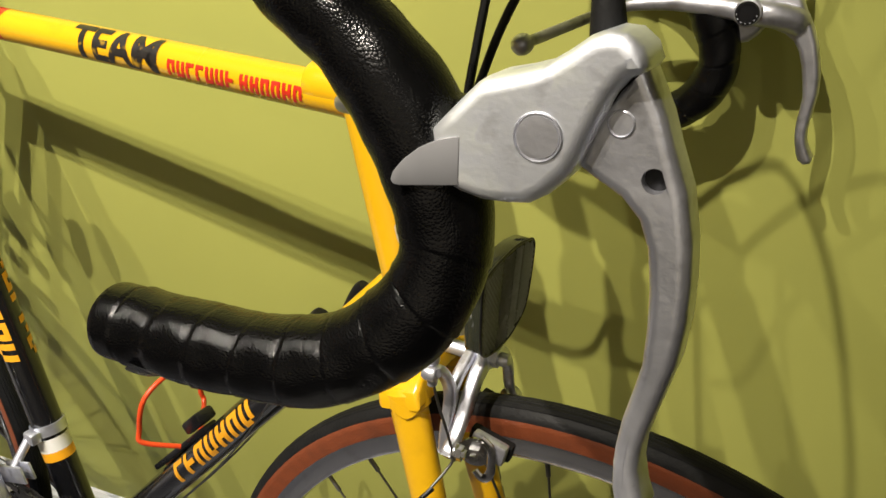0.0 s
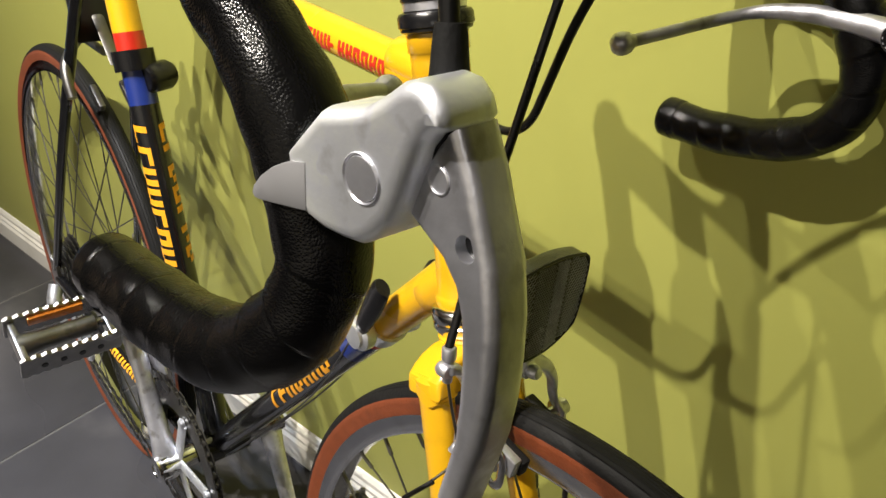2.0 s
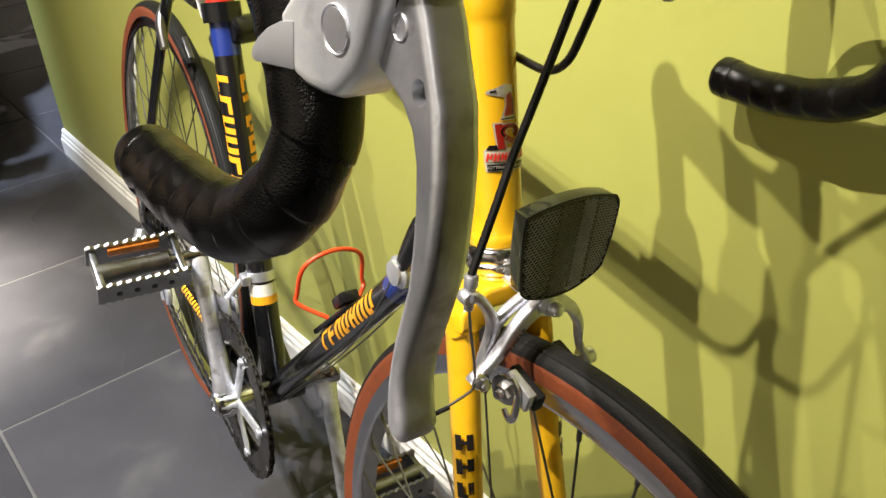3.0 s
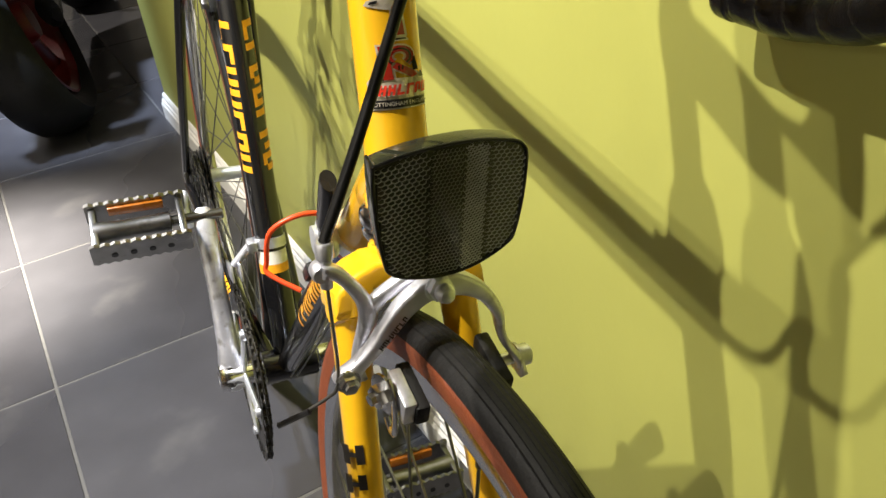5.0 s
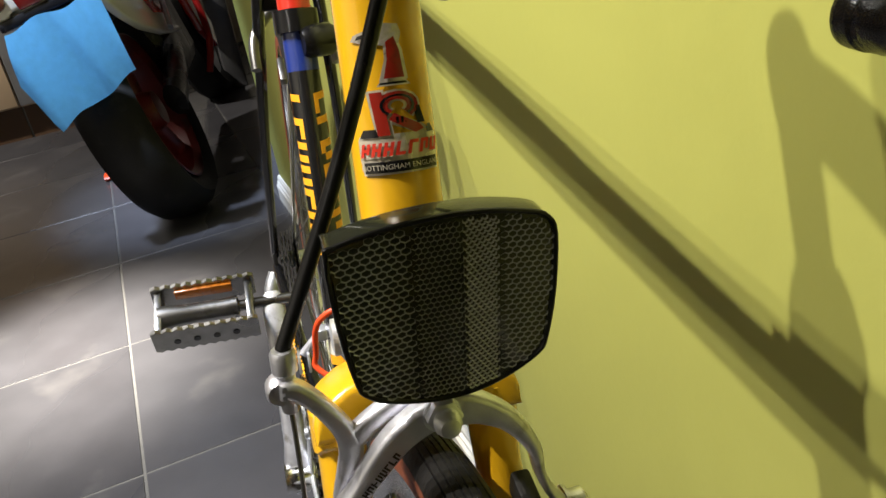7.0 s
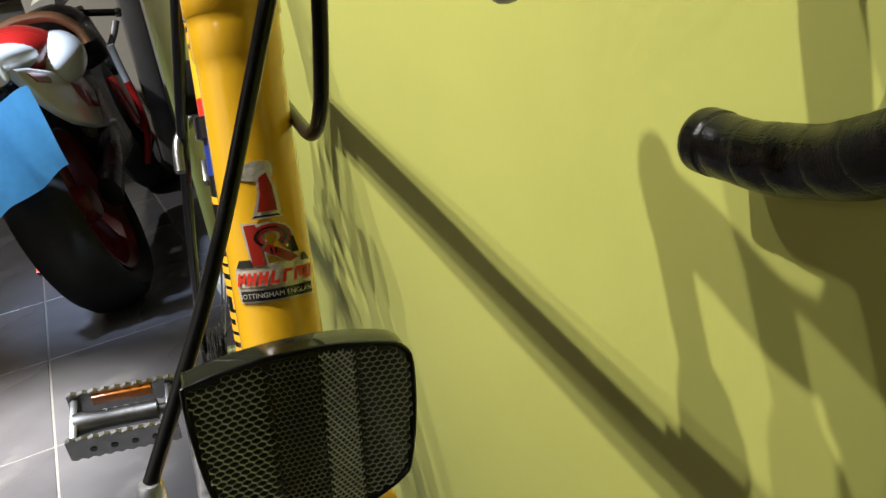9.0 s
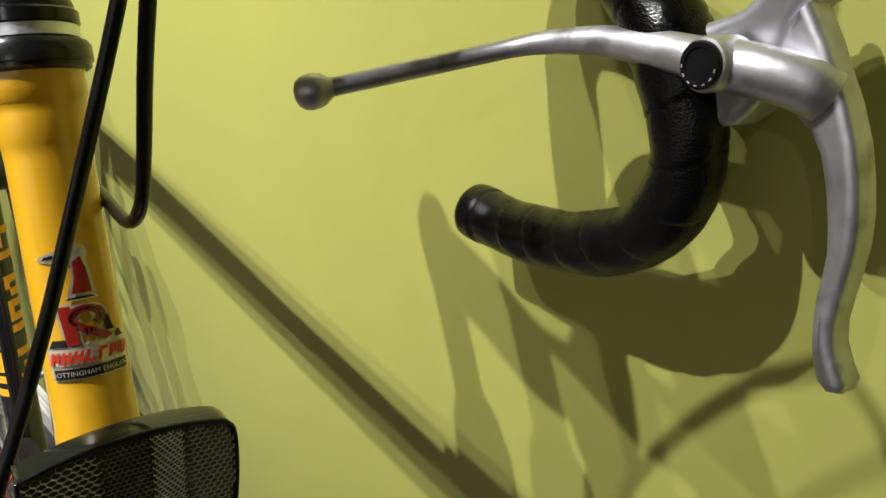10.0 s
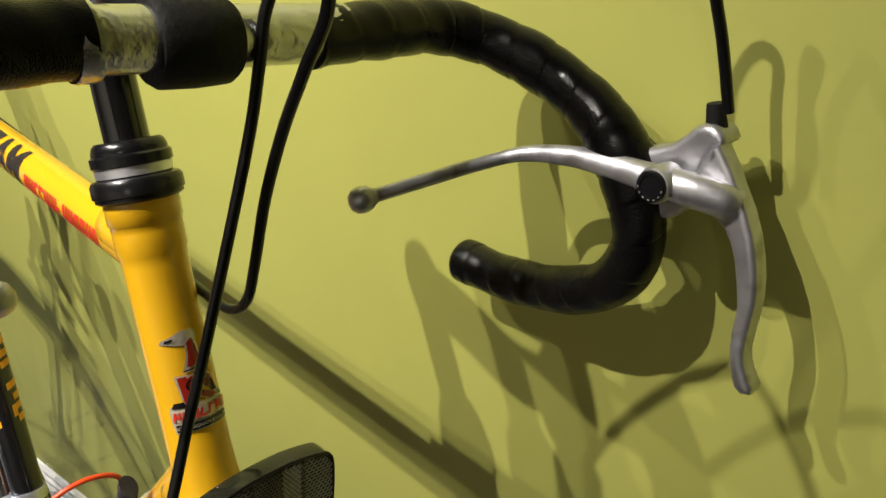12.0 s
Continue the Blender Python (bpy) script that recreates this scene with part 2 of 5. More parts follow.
def box(bm, size, m=None, bevel=0.0, segments=2):
    """A block, its edges rounded."""
    made = bmesh.ops.create_cube(bm, size=1.0, matrix=(m or Matrix()) @ Matrix.Diagonal((*size, 1)))["verts"]
    if bevel:
        edges = list({e for v in made for e in v.link_edges})
        bmesh.ops.bevel(bm, geom=edges, offset=bevel, segments=segments, affect="EDGES", profile=0.5)


def puff(bm, outline, half, m, rim=0.005, steps=4, hole=None, flat=0.0):
    """A plate of the outline (x, z pairs) with rounded rims, half its thickness to either side of its middle plane."""
    pts = [Vector((p[0], p[1])) for p in outline]
    area = sum(a.x * b.y - b.x * a.y for a, b in zip(pts, pts[1:] + pts[:1]))
    if area < 0:
        pts = pts[::-1]
    count = len(pts)
    normals = []
    for i in range(count):
        d = (pts[(i + 1) % count] - pts[i - 1]).normalized()
        normals.append(Vector((-d.y, d.x)))
    layers = []
    for side in (-1, 1):
        for k in (range(steps + 1) if side < 0 else range(steps, -1, -1)):
            a = math.pi / 2 * (k / steps)
            h = half - rim * (1 - math.cos(a)) if rim < half else half * math.cos(a)
            inset = rim * (1 - math.sin(a))
            layers.append([bm.verts.new(m @ V(p.x + q.x * inset, side * h, p.y + q.y * inset)) for p, q in zip(pts, normals)])
    if flat:
        for at_end, side in ((0, -1), (len(layers), 1)):
            layers.insert(at_end, [bm.verts.new(m @ V(p.x + q.x * (rim + flat), side * half, p.y + q.y * (rim + flat))) for p, q in zip(pts, normals)])
    for a, b in zip(layers, layers[1:]):
        for k in range(count):
            f = bm.faces.new((a[k], a[(k + 1) % count], b[(k + 1) % count], b[k]))
            f.smooth = True
    rings = []
    for layer, side in ((layers[0], -1), (layers[-1], 1)):
        edges = [bm.edges.get((layer[k], layer[(k + 1) % count])) for k in range(count)]
        if hole:
            ring = [bm.verts.new(m @ V(hole[0] + hole[2] * math.cos(2 * math.pi * k / 18), side * half, hole[1] + hole[2] * math.sin(2 * math.pi * k / 18))) for k in range(18)]
            edges += [bm.edges.new((ring[k], ring[(k + 1) % 18])) for k in range(18)]
            rings.append(ring)
        made = bmesh.ops.triangle_fill(bm, edges=edges, use_beauty=True)
        for f in made["geom"]:
            if isinstance(f, bmesh.types.BMFace):
                f.smooth = True
    if hole:
        for k in range(18):
            bm.faces.new((rings[0][k], rings[0][(k + 1) % 18], rings[1][(k + 1) % 18], rings[1][k]))
    return layers


def finish(name, bm, mats, smooth_angle=None):
    bmesh.ops.recalc_face_normals(bm, faces=bm.faces)
    me = bpy.data.meshes.new(name)
    bm.to_mesh(me)
    bm.free()
    for m in (mats if isinstance(mats, (list, tuple)) else [mats]):
        me.materials.append(m)
    if smooth_angle:
        me.shade_smooth()
        me.set_sharp_from_angle(angle=radians(smooth_angle))
    return me


def thing(name, label, category, m=None, group="", kind=""):
    ob = new(name)
    ob.empty_display_size = 0.05
    ob.matrix_world = m or Matrix()
    return tagged(ob, label, category, group, kind)


def part(name, bm, mats, parent=None, label="", m=None, smooth=40):
    """One mesh object under a thing or a part."""
    me = bm if isinstance(bm, bpy.types.Mesh) else finish(name, bm, mats, smooth)
    ob = new(name, me)
    if parent is not None:
        ob.parent = parent
    if m is not None:
        ob.matrix_basis = m
    if label:
        ob["label"] = label
    return ob


def fresh():
    return bmesh.new()


def text_bm(body, size, weight=0.0, slant=0.0):
    """Flat letters of the built-in font, centred, as a bmesh."""
    data = bpy.data.curves.new("letters", "FONT")
    data.body, data.size, data.align_x, data.align_y, data.offset, data.shear = body, size, "CENTER", "CENTER", weight, slant
    data.resolution_u = 3
    ob = bpy.data.objects.new("letters", data)
    scene.collection.objects.link(ob)
    bpy.context.view_layer.update()
    me = bpy.data.meshes.new_from_object(ob.evaluated_get(bpy.context.evaluated_depsgraph_get()))
    bm = bmesh.new()
    bm.from_mesh(me)
    bpy.data.objects.remove(ob)
    bpy.data.curves.remove(data)
    bpy.data.meshes.remove(me)
    return bm


def block_letters(bm, count, width, height, gap, slant=0.0, seed=1):
    """A row of plain letter-sized shapes, each two strokes and a bridge, along x about the origin."""
    rnd = random.Random(seed)
    total = count * width + (count - 1) * gap
    for i in range(count):
        x = -total / 2 + i * (width + gap)
        stroke = width * 0.36
        bars = [(x, -height / 2, stroke, height)]
        kind = rnd.randrange(3)
        if kind != 1:
            bars.append((x + width - stroke, -height / 2 + (0 if kind else height * 0.2), stroke, height * (1 if kind else 0.8)))
        bars.append((x + stroke, rnd.choice((-0.5, -0.12, 0.26)) * height, width - stroke - (stroke if kind != 1 else 0), height * 0.24))
        for bx, by, bw, bh in bars:
            c = [(bx, by), (bx + bw, by), (bx + bw, by + bh), (bx, by + bh)]
            bm.faces.new([bm.verts.new((px + slant * py, py, 0)) for px, py in c])


def wrap(bm, start, axis, up, r, lift=0.0004, step=0.0025):
    """Lays a flat decal (x along, y round) on a tube whose line runs from start along axis; up: where y is 0."""
    start, axis = Vector(start), Vector(axis).normalized()
    up = Vector(up)
    up = (up - axis * up.dot(axis)).normalized()
    side = up.cross(axis)
    ys = [v.co.y for v in bm.verts]
    y = min(ys) + step
    while y < max(ys):
        geom = bm.verts[:] + bm.edges[:] + bm.faces[:]
        bmesh.ops.bisect_plane(bm, geom=geom, plane_co=(0, y, 0), plane_no=(0, 1, 0), dist=1e-6)
        y += step
    for v in bm.verts:
        a = v.co.y / r
        v.co = start + axis * v.co.x + (up * math.cos(a) + side * math.sin(a)) * (r + lift + v.co.z)
    return bm


# ---- the room ----


def slab(name, x0, x1, y0, y1, z0, z1, mat, label, category, bevel=0.0):
    bm = fresh()
    box(bm, (x1 - x0, y1 - y0, z1 - z0), Matrix.Translation(((x0 + x1) / 2, (y0 + y1) / 2, (z0 + z1) / 2)), bevel)
    return tagged(part(name, bm, mat), label, category, kind="structure")


slab("wall_north", WALL_END, ROOM_X1, 0.0, 0.12, 0.0, CEIL, GREEN, "lime green painted wall with many soft shadows", "wall", 0.003)
slab("wall_west", ROOM_X0 - 0.12, ROOM_X0, ROOM_Y0, 2.2, 0.0, CEIL, PLASTER, "plain pale plastered wall behind the cabinets", "wall")
slab("wall_east", ROOM_X1, ROOM_X1 + 0.12, ROOM_Y0, 2.2, 0.0, CEIL, PLASTER, "plain pale plastered wall", "wall")
slab("wall_south", ROOM_X0, ROOM_X1, ROOM_Y0 - 0.12, ROOM_Y0, 0.0, CEIL, PLASTER, "plain pale plastered wall", "wall")
slab("wall_back", ROOM_X0, ROOM_X1, 2.2, 2.32, 0.0, CEIL, PLASTER, "plain pale plastered wall", "wall")
slab("ceiling", ROOM_X0, ROOM_X1, ROOM_Y0, 2.2, CEIL, CEIL + 0.1, CEILING, "plain white painted ceiling", "ceiling")

bm = fresh()
profile = [(0.0, 0.0), (-0.016, 0.0), (-0.016, 0.045), (-0.012, 0.050), (-0.012, 0.056), (-0.008, 0.060), (-0.008, 0.068), (-0.004, 0.074), (0.0, 0.075)]
ends = []
for x in (WALL_END + 0.001, ROOM_X1 - 0.01):
    ends.append([bm.verts.new((x, y - 0.0005, z)) for y, z in profile])
for k in range(len(profile) - 1):
    bm.faces.new((ends[0][k], ends[0][k + 1], ends[1][k + 1], ends[1][k]))
for e in ends:
    bm.faces.new(e)
tagged(part("baseboard", bm, WHITE, smooth=25), "glossy white stepped baseboard along the green wall", "baseboard", kind="structure")

# ---- the bicycle: frame ----
LEAN, HEADING, STEER = -5.9, -8.9, 1.9
BIKE = Matrix.Translation((-0.0195, -0.3017, 0.0)) @ pose(0, 0, 0, 0, 0, HEADING) @ pose(0, 0, 0, LEAN, 0, 0)
bike = thing("bicycle", "yellow and black steel road bicycle leaning on the green wall", "bicycle", BIKE)

HEAD = V(-0.0587, 0, 0.698)
STEER_AXIS = V(-0.246, 0, 0.969).normalized()
TURN = Matrix.Translation(HEAD) @ Matrix.Rotation(radians(STEER), 4, STEER_AXIS) @ Matrix.Translation(-HEAD)
BB = V(-0.498, 0, 0.268)
SEAT_DIR = V(-0.28, 0, 1).normalized()
SEAT_TOP = BB + SEAT_DIR * 0.640
TT_A, TT_B = V(-0.096, 0, 0.846), BB + SEAT_DIR * 0.616
DT_A = HEAD + STEER_AXIS * 0.035
HUB_F, HUB_R = V(0.078, 0, 0.336), V(-0.915, 0, 0.336)


def line(a, b, n=2):
    return [a.lerp(b, k / (n - 1)) for k in range(n)]


# head tube with lug rims
bm = fresh()
lathe(bm, HEAD, STEER_AXIS, [(0.0, 0.012), (0.0192, 0.012), (0.0194, 0.014), (0.0194, 0.018), (0.0186, 0.0195), (0.0180, 0.021), (0.0174, 0.030), (0.0166, 0.044), (0.0166, 0.150), (0.0170, 0.156),
                             (0.0178, 0.158), (0.0178, 0.168), (0.0180, 0.1725), (0.0188, 0.1732), (0.0188, 0.184), (0.0, 0.184)], 40)
head_tube = part("head_tube", bm, YELLOW, bike, "glossy yellow head tube", smooth=50)

bm = fresh()
span = [TT_A.lerp(TT_B, t) for t in (0, .12, .3, .45, .58, .632, .6321, .668, .6681, .715, .7151, .85, 1)]
sweep(bm, span, 0.0133, 28)
bm.faces.ensure_lookup_table()
for f in bm.faces:
    t = (f.calc_center_median() - TT_A).dot(TT_B - TT_A) / (TT_B - TT_A).length_squared
    f.material_index = 0 if t < 0.632 else 1 if t < 0.668 else 2 if t < 0.715 else 3
part("top_tube", bm, [YELLOW, REDP, BLUEP, BLACKP], bike, "yellow top tube with red and blue bands, black towards the seat")

bm = fresh()
span = [DT_A.lerp(BB, t) for t in (0, .05, .12, .20, .225, .2251, .285, .2851, .34, .6, .8, 1)]
sweep(bm, span, 0.0148, 28)
for f in bm.faces:
    t = (f.calc_center_median() - DT_A).dot(BB - DT_A) / (BB - DT_A).length_squared
    f.material_index = 0 if t < 0.20 else 1 if t < 0.225 else 2 if t < 0.285 else 3
part("down_tube", bm, [YELLOW, REDP, BLUEP, BLACKP], bike, "down tube, yellow at the head, then red, blue and black")

bm = fresh()
span = [BB + SEAT_DIR * s for s in (0.02, 0.2, 0.3, 0.43, 0.4301, 0.455, 0.480, 0.4801, 0.509, 0.5091, 0.58, 0.640)]
sweep(bm, span, 0.0165, 28)
for f in bm.faces:
    s = (f.calc_center_median() - BB).dot(SEAT_DIR)
    f.material_index = 3 if s < 0.43 else 2 if s < 0.480 else 1 if s < 0.509 else 0
part("seat_tube", bm, [YELLOW, REDP, BLUEP, BLACKP], bike, "seat tube, black below and yellow above a red and blue band")

for p, d, r in ((HEAD + STEER_AXIS * 0.158, (TT_B - TT_A).normalized(), 0.0142), (HEAD + STEER_AXIS * 0.032, (BB - DT_A).normalized(), 0.0158)):
    bm = fresh()
    sweep(bm, [p + d * 0.004, p + d * 0.030, p + d * 0.040, p + d * 0.041], lambda t, r=r: r if t < 0.9 else r * 0.95, 24)
    part("head_lug", bm, YELLOW, bike)
bm = fresh()
lathe(bm, BB + V(0, -0.034, 0), (0, 1, 0), [(0, 0), (0.017, 0), (0.0205, 0.002), (0.0205, 0.066), (0.017, 0.068), (0, 0.068)], 28)
part("bottom_bracket", bm, BLACKP, bike)
for side in (-1, 1):
    bm = fresh()
    top = SEAT_TOP - SEAT_DIR * 0.02
    sweep(bm, spline([top + V(-0.004, side * 0.017, 0.006), top.lerp(HUB_R, 0.25) + V(0, side * 0.034, 0), top.lerp(HUB_R, 0.6) + V(0, side * 0.050, 0), HUB_R + V(0.008, side * 0.062, 0.012)], 6), lambda t: 0.0078 - 0.002 * t, 14)
    part("seat_stay", bm, BLACKP, bike, "slim black seat stay")
    bm = fresh()
    sweep(bm, spline([BB + V(-0.012, side * 0.022, 0), BB.lerp(HUB_R, 0.3) + V(0, side * 0.036, 0), BB.lerp(HUB_R, 0.7) + V(0, side * 0.052, 0), HUB_R + V(0.012, side * 0.062, -0.004)], 6), lambda t: 0.0105 - 0.004 * t, 14)
    part("chain_stay", bm, BLACKP, bike)
    bm = fresh()
    puff(bm, [(0.018, 0.02), (-0.004, 0.03), (-0.016, 0.005), (-0.010, -0.03), (0.004, -0.028), (0.020, -0.004)], 0.003, Matrix.Translation(HUB_R + V(0, side * 0.0625, 0)), 0.0015)
    part("dropout", bm, STEEL, bike)
bm = fresh()
sweep(bm, line(SEAT_TOP, SEAT_TOP + SEAT_DIR * 0.11), 0.0135, 24)
part("seat_post", bm, ALLOY, bike)
bm = fresh()
sweep(bm, [SEAT_TOP + SEAT_DIR * d for d in (-0.034, -0.033, -0.006, 0.010, 0.012)], lambda t: 0.0174 if t < 0.1 else 0.0182 if t < 0.6 else 0.0190 if t < 0.9 else 0.0178, 24)
part("seat_lug", bm, BLACKP, bike)
bm = fresh()
saddle = SEAT_TOP + SEAT_DIR * 0.14
sweep(bm, [saddle + V(x, 0, z) for x, z in ((-0.135, 0.012), (-0.125, 0.02), (-0.08, 0.02), (-0.02, 0.014), (0.05, 0.012), (0.11, 0.012), (0.135, 0.004))],
      lambda t: [(0.045, 0.012), (0.068, 0.024), (0.066, 0.026), (0.040, 0.026), (0.024, 0.024), (0.020, 0.022), (0.012, 0.014)][round(t * 6)], 20)
part("saddle", bm, RUBBER, bike, "slim black racing saddle")

# band clamps and reflector on the seat tube
bm = fresh()
c = BB + SEAT_DIR * 0.478
sweep(bm, line(c - SEAT_DIR * 0.010, c + SEAT_DIR * 0.012), 0.0228, 24)
clamp = part("seat_tube_band", bm, PLASTIC, bike, "black plastic lock bracket round the seat tube")
bm = fresh()
lathe(bm, c + V(0.016, 0.018, -0.016), (0.3, -1, 0), [(0, -0.018), (0.013, -0.018), (0.0165, -0.012), (0.0165, 0.012), (0.013, 0.018), (0, 0.018)], 20)
part("knob", bm, PLASTIC, clamp)
bm = fresh()
box(bm, (0.012, 0.055, 0.062), Matrix.Translation(c + V(-0.105, -0.004, 0.030)) @ pose(0, 0, 0, 0, -12, 0), 0.004)
part("rear_reflector_box", bm, PLASTIC, bike, "black plastic rear reflector on a bracket")
bm = fresh()
sweep(bm, line(c + V(-0.10, -0.002, 0.03), c + V(-0.062, 0, -0.02)), (0.007, 0.0015), 8)
part("reflector_bracket", bm, STEEL, bike)
bm = fresh()
b = SEAT_TOP.lerp(HUB_R, 0.30)
sweep(bm, spline([b + V(0.02, -0.046, -0.055), b + V(0.0, -0.042, -0.02), b + V(-0.02, -0.012, 0.008), b + V(-0.02, 0.012, 0.008), b + V(0.0, 0.042, -0.02), b + V(0.02, 0.046, -0.055)], 6), (0.006, 0.008), 12)
sweep(bm, line(b + V(0.03, -0.004, -0.002), b + V(-0.04, -0.004, -0.002)), 0.005, 12)
for s in (-1, 1):
    box(bm, (0.035, 0.008, 0.010), Matrix.Translation(b + V(0.022, s * 0.018, -0.058)) @ pose(0, 0, 0, 0, 35, 0), 0.002)
part("rear_brake", bm, STEEL, bike, "grey alloy rear brake caliper")
bm = fresh()
c = BB + SEAT_DIR * 0.158
sweep(bm, line(c - SEAT_DIR * 0.006, c + SEAT_DIR * 0.006), 0.0185, 24)
box(bm, (0.016, 0.012, 0.014), Matrix.Translation(c + V(0.004, -0.022, 0)), 0.003)
box(bm, (0.05, 0.003, 0.020), Matrix.Translation(c + V(0.0, -0.040, -0.032)) @ pose(0, 0, 0, 0, -20, 0), 0.001)
box(bm, (0.05, 0.003, 0.020), Matrix.Translation(c + V(0.0, -0.050, -0.032)) @ pose(0, 0, 0, 0, -20, 0), 0.001)
sweep(bm, line(c + V(0.0, -0.022, 0), c + V(0.0, -0.045, -0.025)), 0.005, 10)
part("front_derailleur", bm, ALLOY_DULL, bike, "alloy front derailleur on a silver band")
bm = fresh()
for s0, s1, k in ((0.121, 0.132, 0), (0.132, 0.148, 1)):
    rings = sweep(bm, line(BB + SEAT_DIR * s0, BB + SEAT_DIR * s1), 0.0169, 24, caps=False, mats=lambda t, k=k: k)
part("sticker", bm, [ORANGE, WHITE], bike, "white and yellow tubing sticker")

# letters on the frame
right, tt_dir, dt_dir = V(0, -1, 0), (TT_A - TT_B).normalized(), (DT_A - BB).normalized()
bm = wrap(text_bm("TEAM", 0.037, 0.0012), TT_A - tt_dir * 0.220, tt_dir, V(0, -1, 0.25), 0.0133)
part("lettering", bm, DECAL_BLACK, bike, "worn black capital letters")
for off, n, seed in ((0.1325, 7, 3), (0.0690, 6, 5)):
    bm = fresh()
    block_letters(bm, n, 0.0072, 0.0115, 0.0020, 0.12, seed)
    part("brand_lettering", wrap(bm, TT_A - tt_dir * off, tt_dir, V(0, -1, -0.10), 0.0133), DECAL_RED, bike, "small red brand shapes")
for up in (V(0.42, -1, 0), V(0.75, 1, 0)):
    bm = fresh()
    block_letters(bm, 7, 0.0205, 0.021, 0.0036, 0.2 if up.y < 0 else -0.2, 7)
    part("brand_lettering", wrap(bm, BB + SEAT_DIR * 0.326, -SEAT_DIR, up, 0.0165), ORANGE, bike, "golden yellow brand shapes")
for up in (V(0, -1, 0.1), V(0.3, 1, 0.6)):
    bm = fresh()
    block_letters(bm, 7, 0.0185, 0.020, 0.0045, 0.2, 11)
    part("brand_lettering", wrap(bm, DT_A.lerp(BB, 0.455), dt_dir, up, 0.0148), ORANGE, bike, "golden yellow brand shapes")

for along, count, seed in ((0.588, 4, 31), (0.579, 6, 33), (0.562, 3, 35)):
    bm = fresh()
    block_letters(bm, count, 0.0030, 0.0050, 0.0010, 0.15, seed)
    for v in bm.verts:
        v.co = V(v.co.y, -v.co.x, 0)
    part("fine_print", wrap(bm, BB + SEAT_DIR * along, SEAT_DIR, V(0.75, -1, 0), 0.0165), DECAL_BLACK, bike, "small black worn print")
stay_a, stay_b = BB.lerp(HUB_R, 0.10) + V(0, -0.031, 0), BB.lerp(HUB_R, 0.55) + V(0, -0.047, 0)
bm = fresh()
block_letters(bm, 7, 0.0120, 0.0120, 0.0026, 0.2, 15)
part("brand_lettering", wrap(bm, stay_a.lerp(stay_b, 0.74), stay_a - stay_b, V(0, -1, 0.5), 0.0098), ORANGE, bike, "small golden brand shapes")

# badge on the head tube
def badge():
    base = HEAD + STEER_AXIS * 0.0645
    front = V(1, 0, 0)

    def lay(points, mat, name, lift, parent=None, label=""):
        bm = fresh()
        bm.faces.new([bm.verts.new((x * 0.75, y, 0)) for x, y in points])
        ob = part(name, wrap(bm, base, STEER_AXIS, front, 0.0166, lift, 0.0015), mat, parent or bike, label)
        return ob

    plate = lay([(-0.003, -0.0155), (-0.003, 0.0155), (0.0045, 0.0165), (0.0145, 0.0165), (0.0165, 0.0155), (0.0165, -0.0155), (0.0145, -0.0165), (0.0045, -0.0165)],
                BADGE, "head_badge", 0.0006, None, "silver and red enamelled head badge")
    lay([(0.0585, 0.0022), (0.0600, 0.0080), (0.0620, 0.0140), (0.0645, 0.0125), (0.0665, 0.0070), (0.0690, 0.0020), (0.0680, -0.0040), (0.0640, -0.0050), (0.0585, -0.0036)], BADGE, "bird_crest", 0.0006, plate, "silver crest")
    lay([(0.0055, -0.0155), (0.0055, 0.0155), (0.0135, 0.0155), (0.0135, -0.0155)], BADGE, "badge_band", 0.0011, plate)
    bm = fresh()
    block_letters(bm, 7, 0.0034, 0.0062, 0.0009, 0.2, 21)
    for v in bm.verts:
        v.co = V(v.co.y * 0.8 + 0.0071, -v.co.x, 0)
    part("brand_lettering", wrap(bm, base, STEER_AXIS, front, 0.0166, 0.0016, 0.0015), DECAL_RED, plate, "red brand shapes")
    lay([(-0.0020, -0.0145), (-0.0020, 0.0145), (0.0035, 0.0145), (0.0035, -0.0145)], BLACKP, "badge_foot", 0.0011, plate)
    bm = text_bm("NOTTINGHAM ENGLAND", 0.0034)
    for v in bm.verts:
        v.co = V(v.co.y * 0.8 + 0.0005, -v.co.x * 0.78, 0)
    part("lettering", wrap(bm, base, STEER_AXIS, front, 0.0166, 0.0015, 0.0015), BADGE, plate, "tiny silver words on black")
    def bow(outer, inner):
        return [(0.0300 + r * math.cos(a), -0.0005 - r * 1.15 * math.sin(a)) for r, way in ((outer, 1), (inner, -1)) for a in [way * (-2.5 + 5.0 * k / 12) for k in range(13)]]

    lay(bow(0.0078, 0.0020), BADGE, "emblem_rim", 0.0007, plate)
    lay(bow(0.0068, 0.0030), BADGE_RED, "emblem", 0.0011, plate)
    lay(bow(0.0054, 0.0044), BLACKP, "emblem_shade", 0.0014, plate)
    for pts in ([(0.0160, 0.0075), (0.0160, 0.0030), (0.0370, 0.0045), (0.0370, 0.0090)], [(0.0265, 0.0010), (0.0235, 0.0032), (0.0160, -0.0060), (0.0175, -0.0098), (0.0200, -0.0080)],
                [(0.0430, 0.0030), (0.0430, -0.0042), (0.0560, -0.0034), (0.0625, -0.0020), (0.0600, 0.0010), (0.0520, 0.0012)]):
        cx, cy = sum(p[0] for p in pts) / len(pts), sum(p[1] for p in pts) / len(pts)
        lay([(cx + (x - cx) * 1.10, cy + (y - cy) * 1.45) for x, y in pts], BADGE, "emblem_rim", 0.0007, plate)
        lay(pts, BADGE_RED, "emblem", 0.0011, plate)
    lay([(0.0395, 0.0060), (0.0395, -0.0065), (0.0425, -0.0045), (0.0425, 0.0040)], BADGE, "crest_foot", 0.0007, plate)
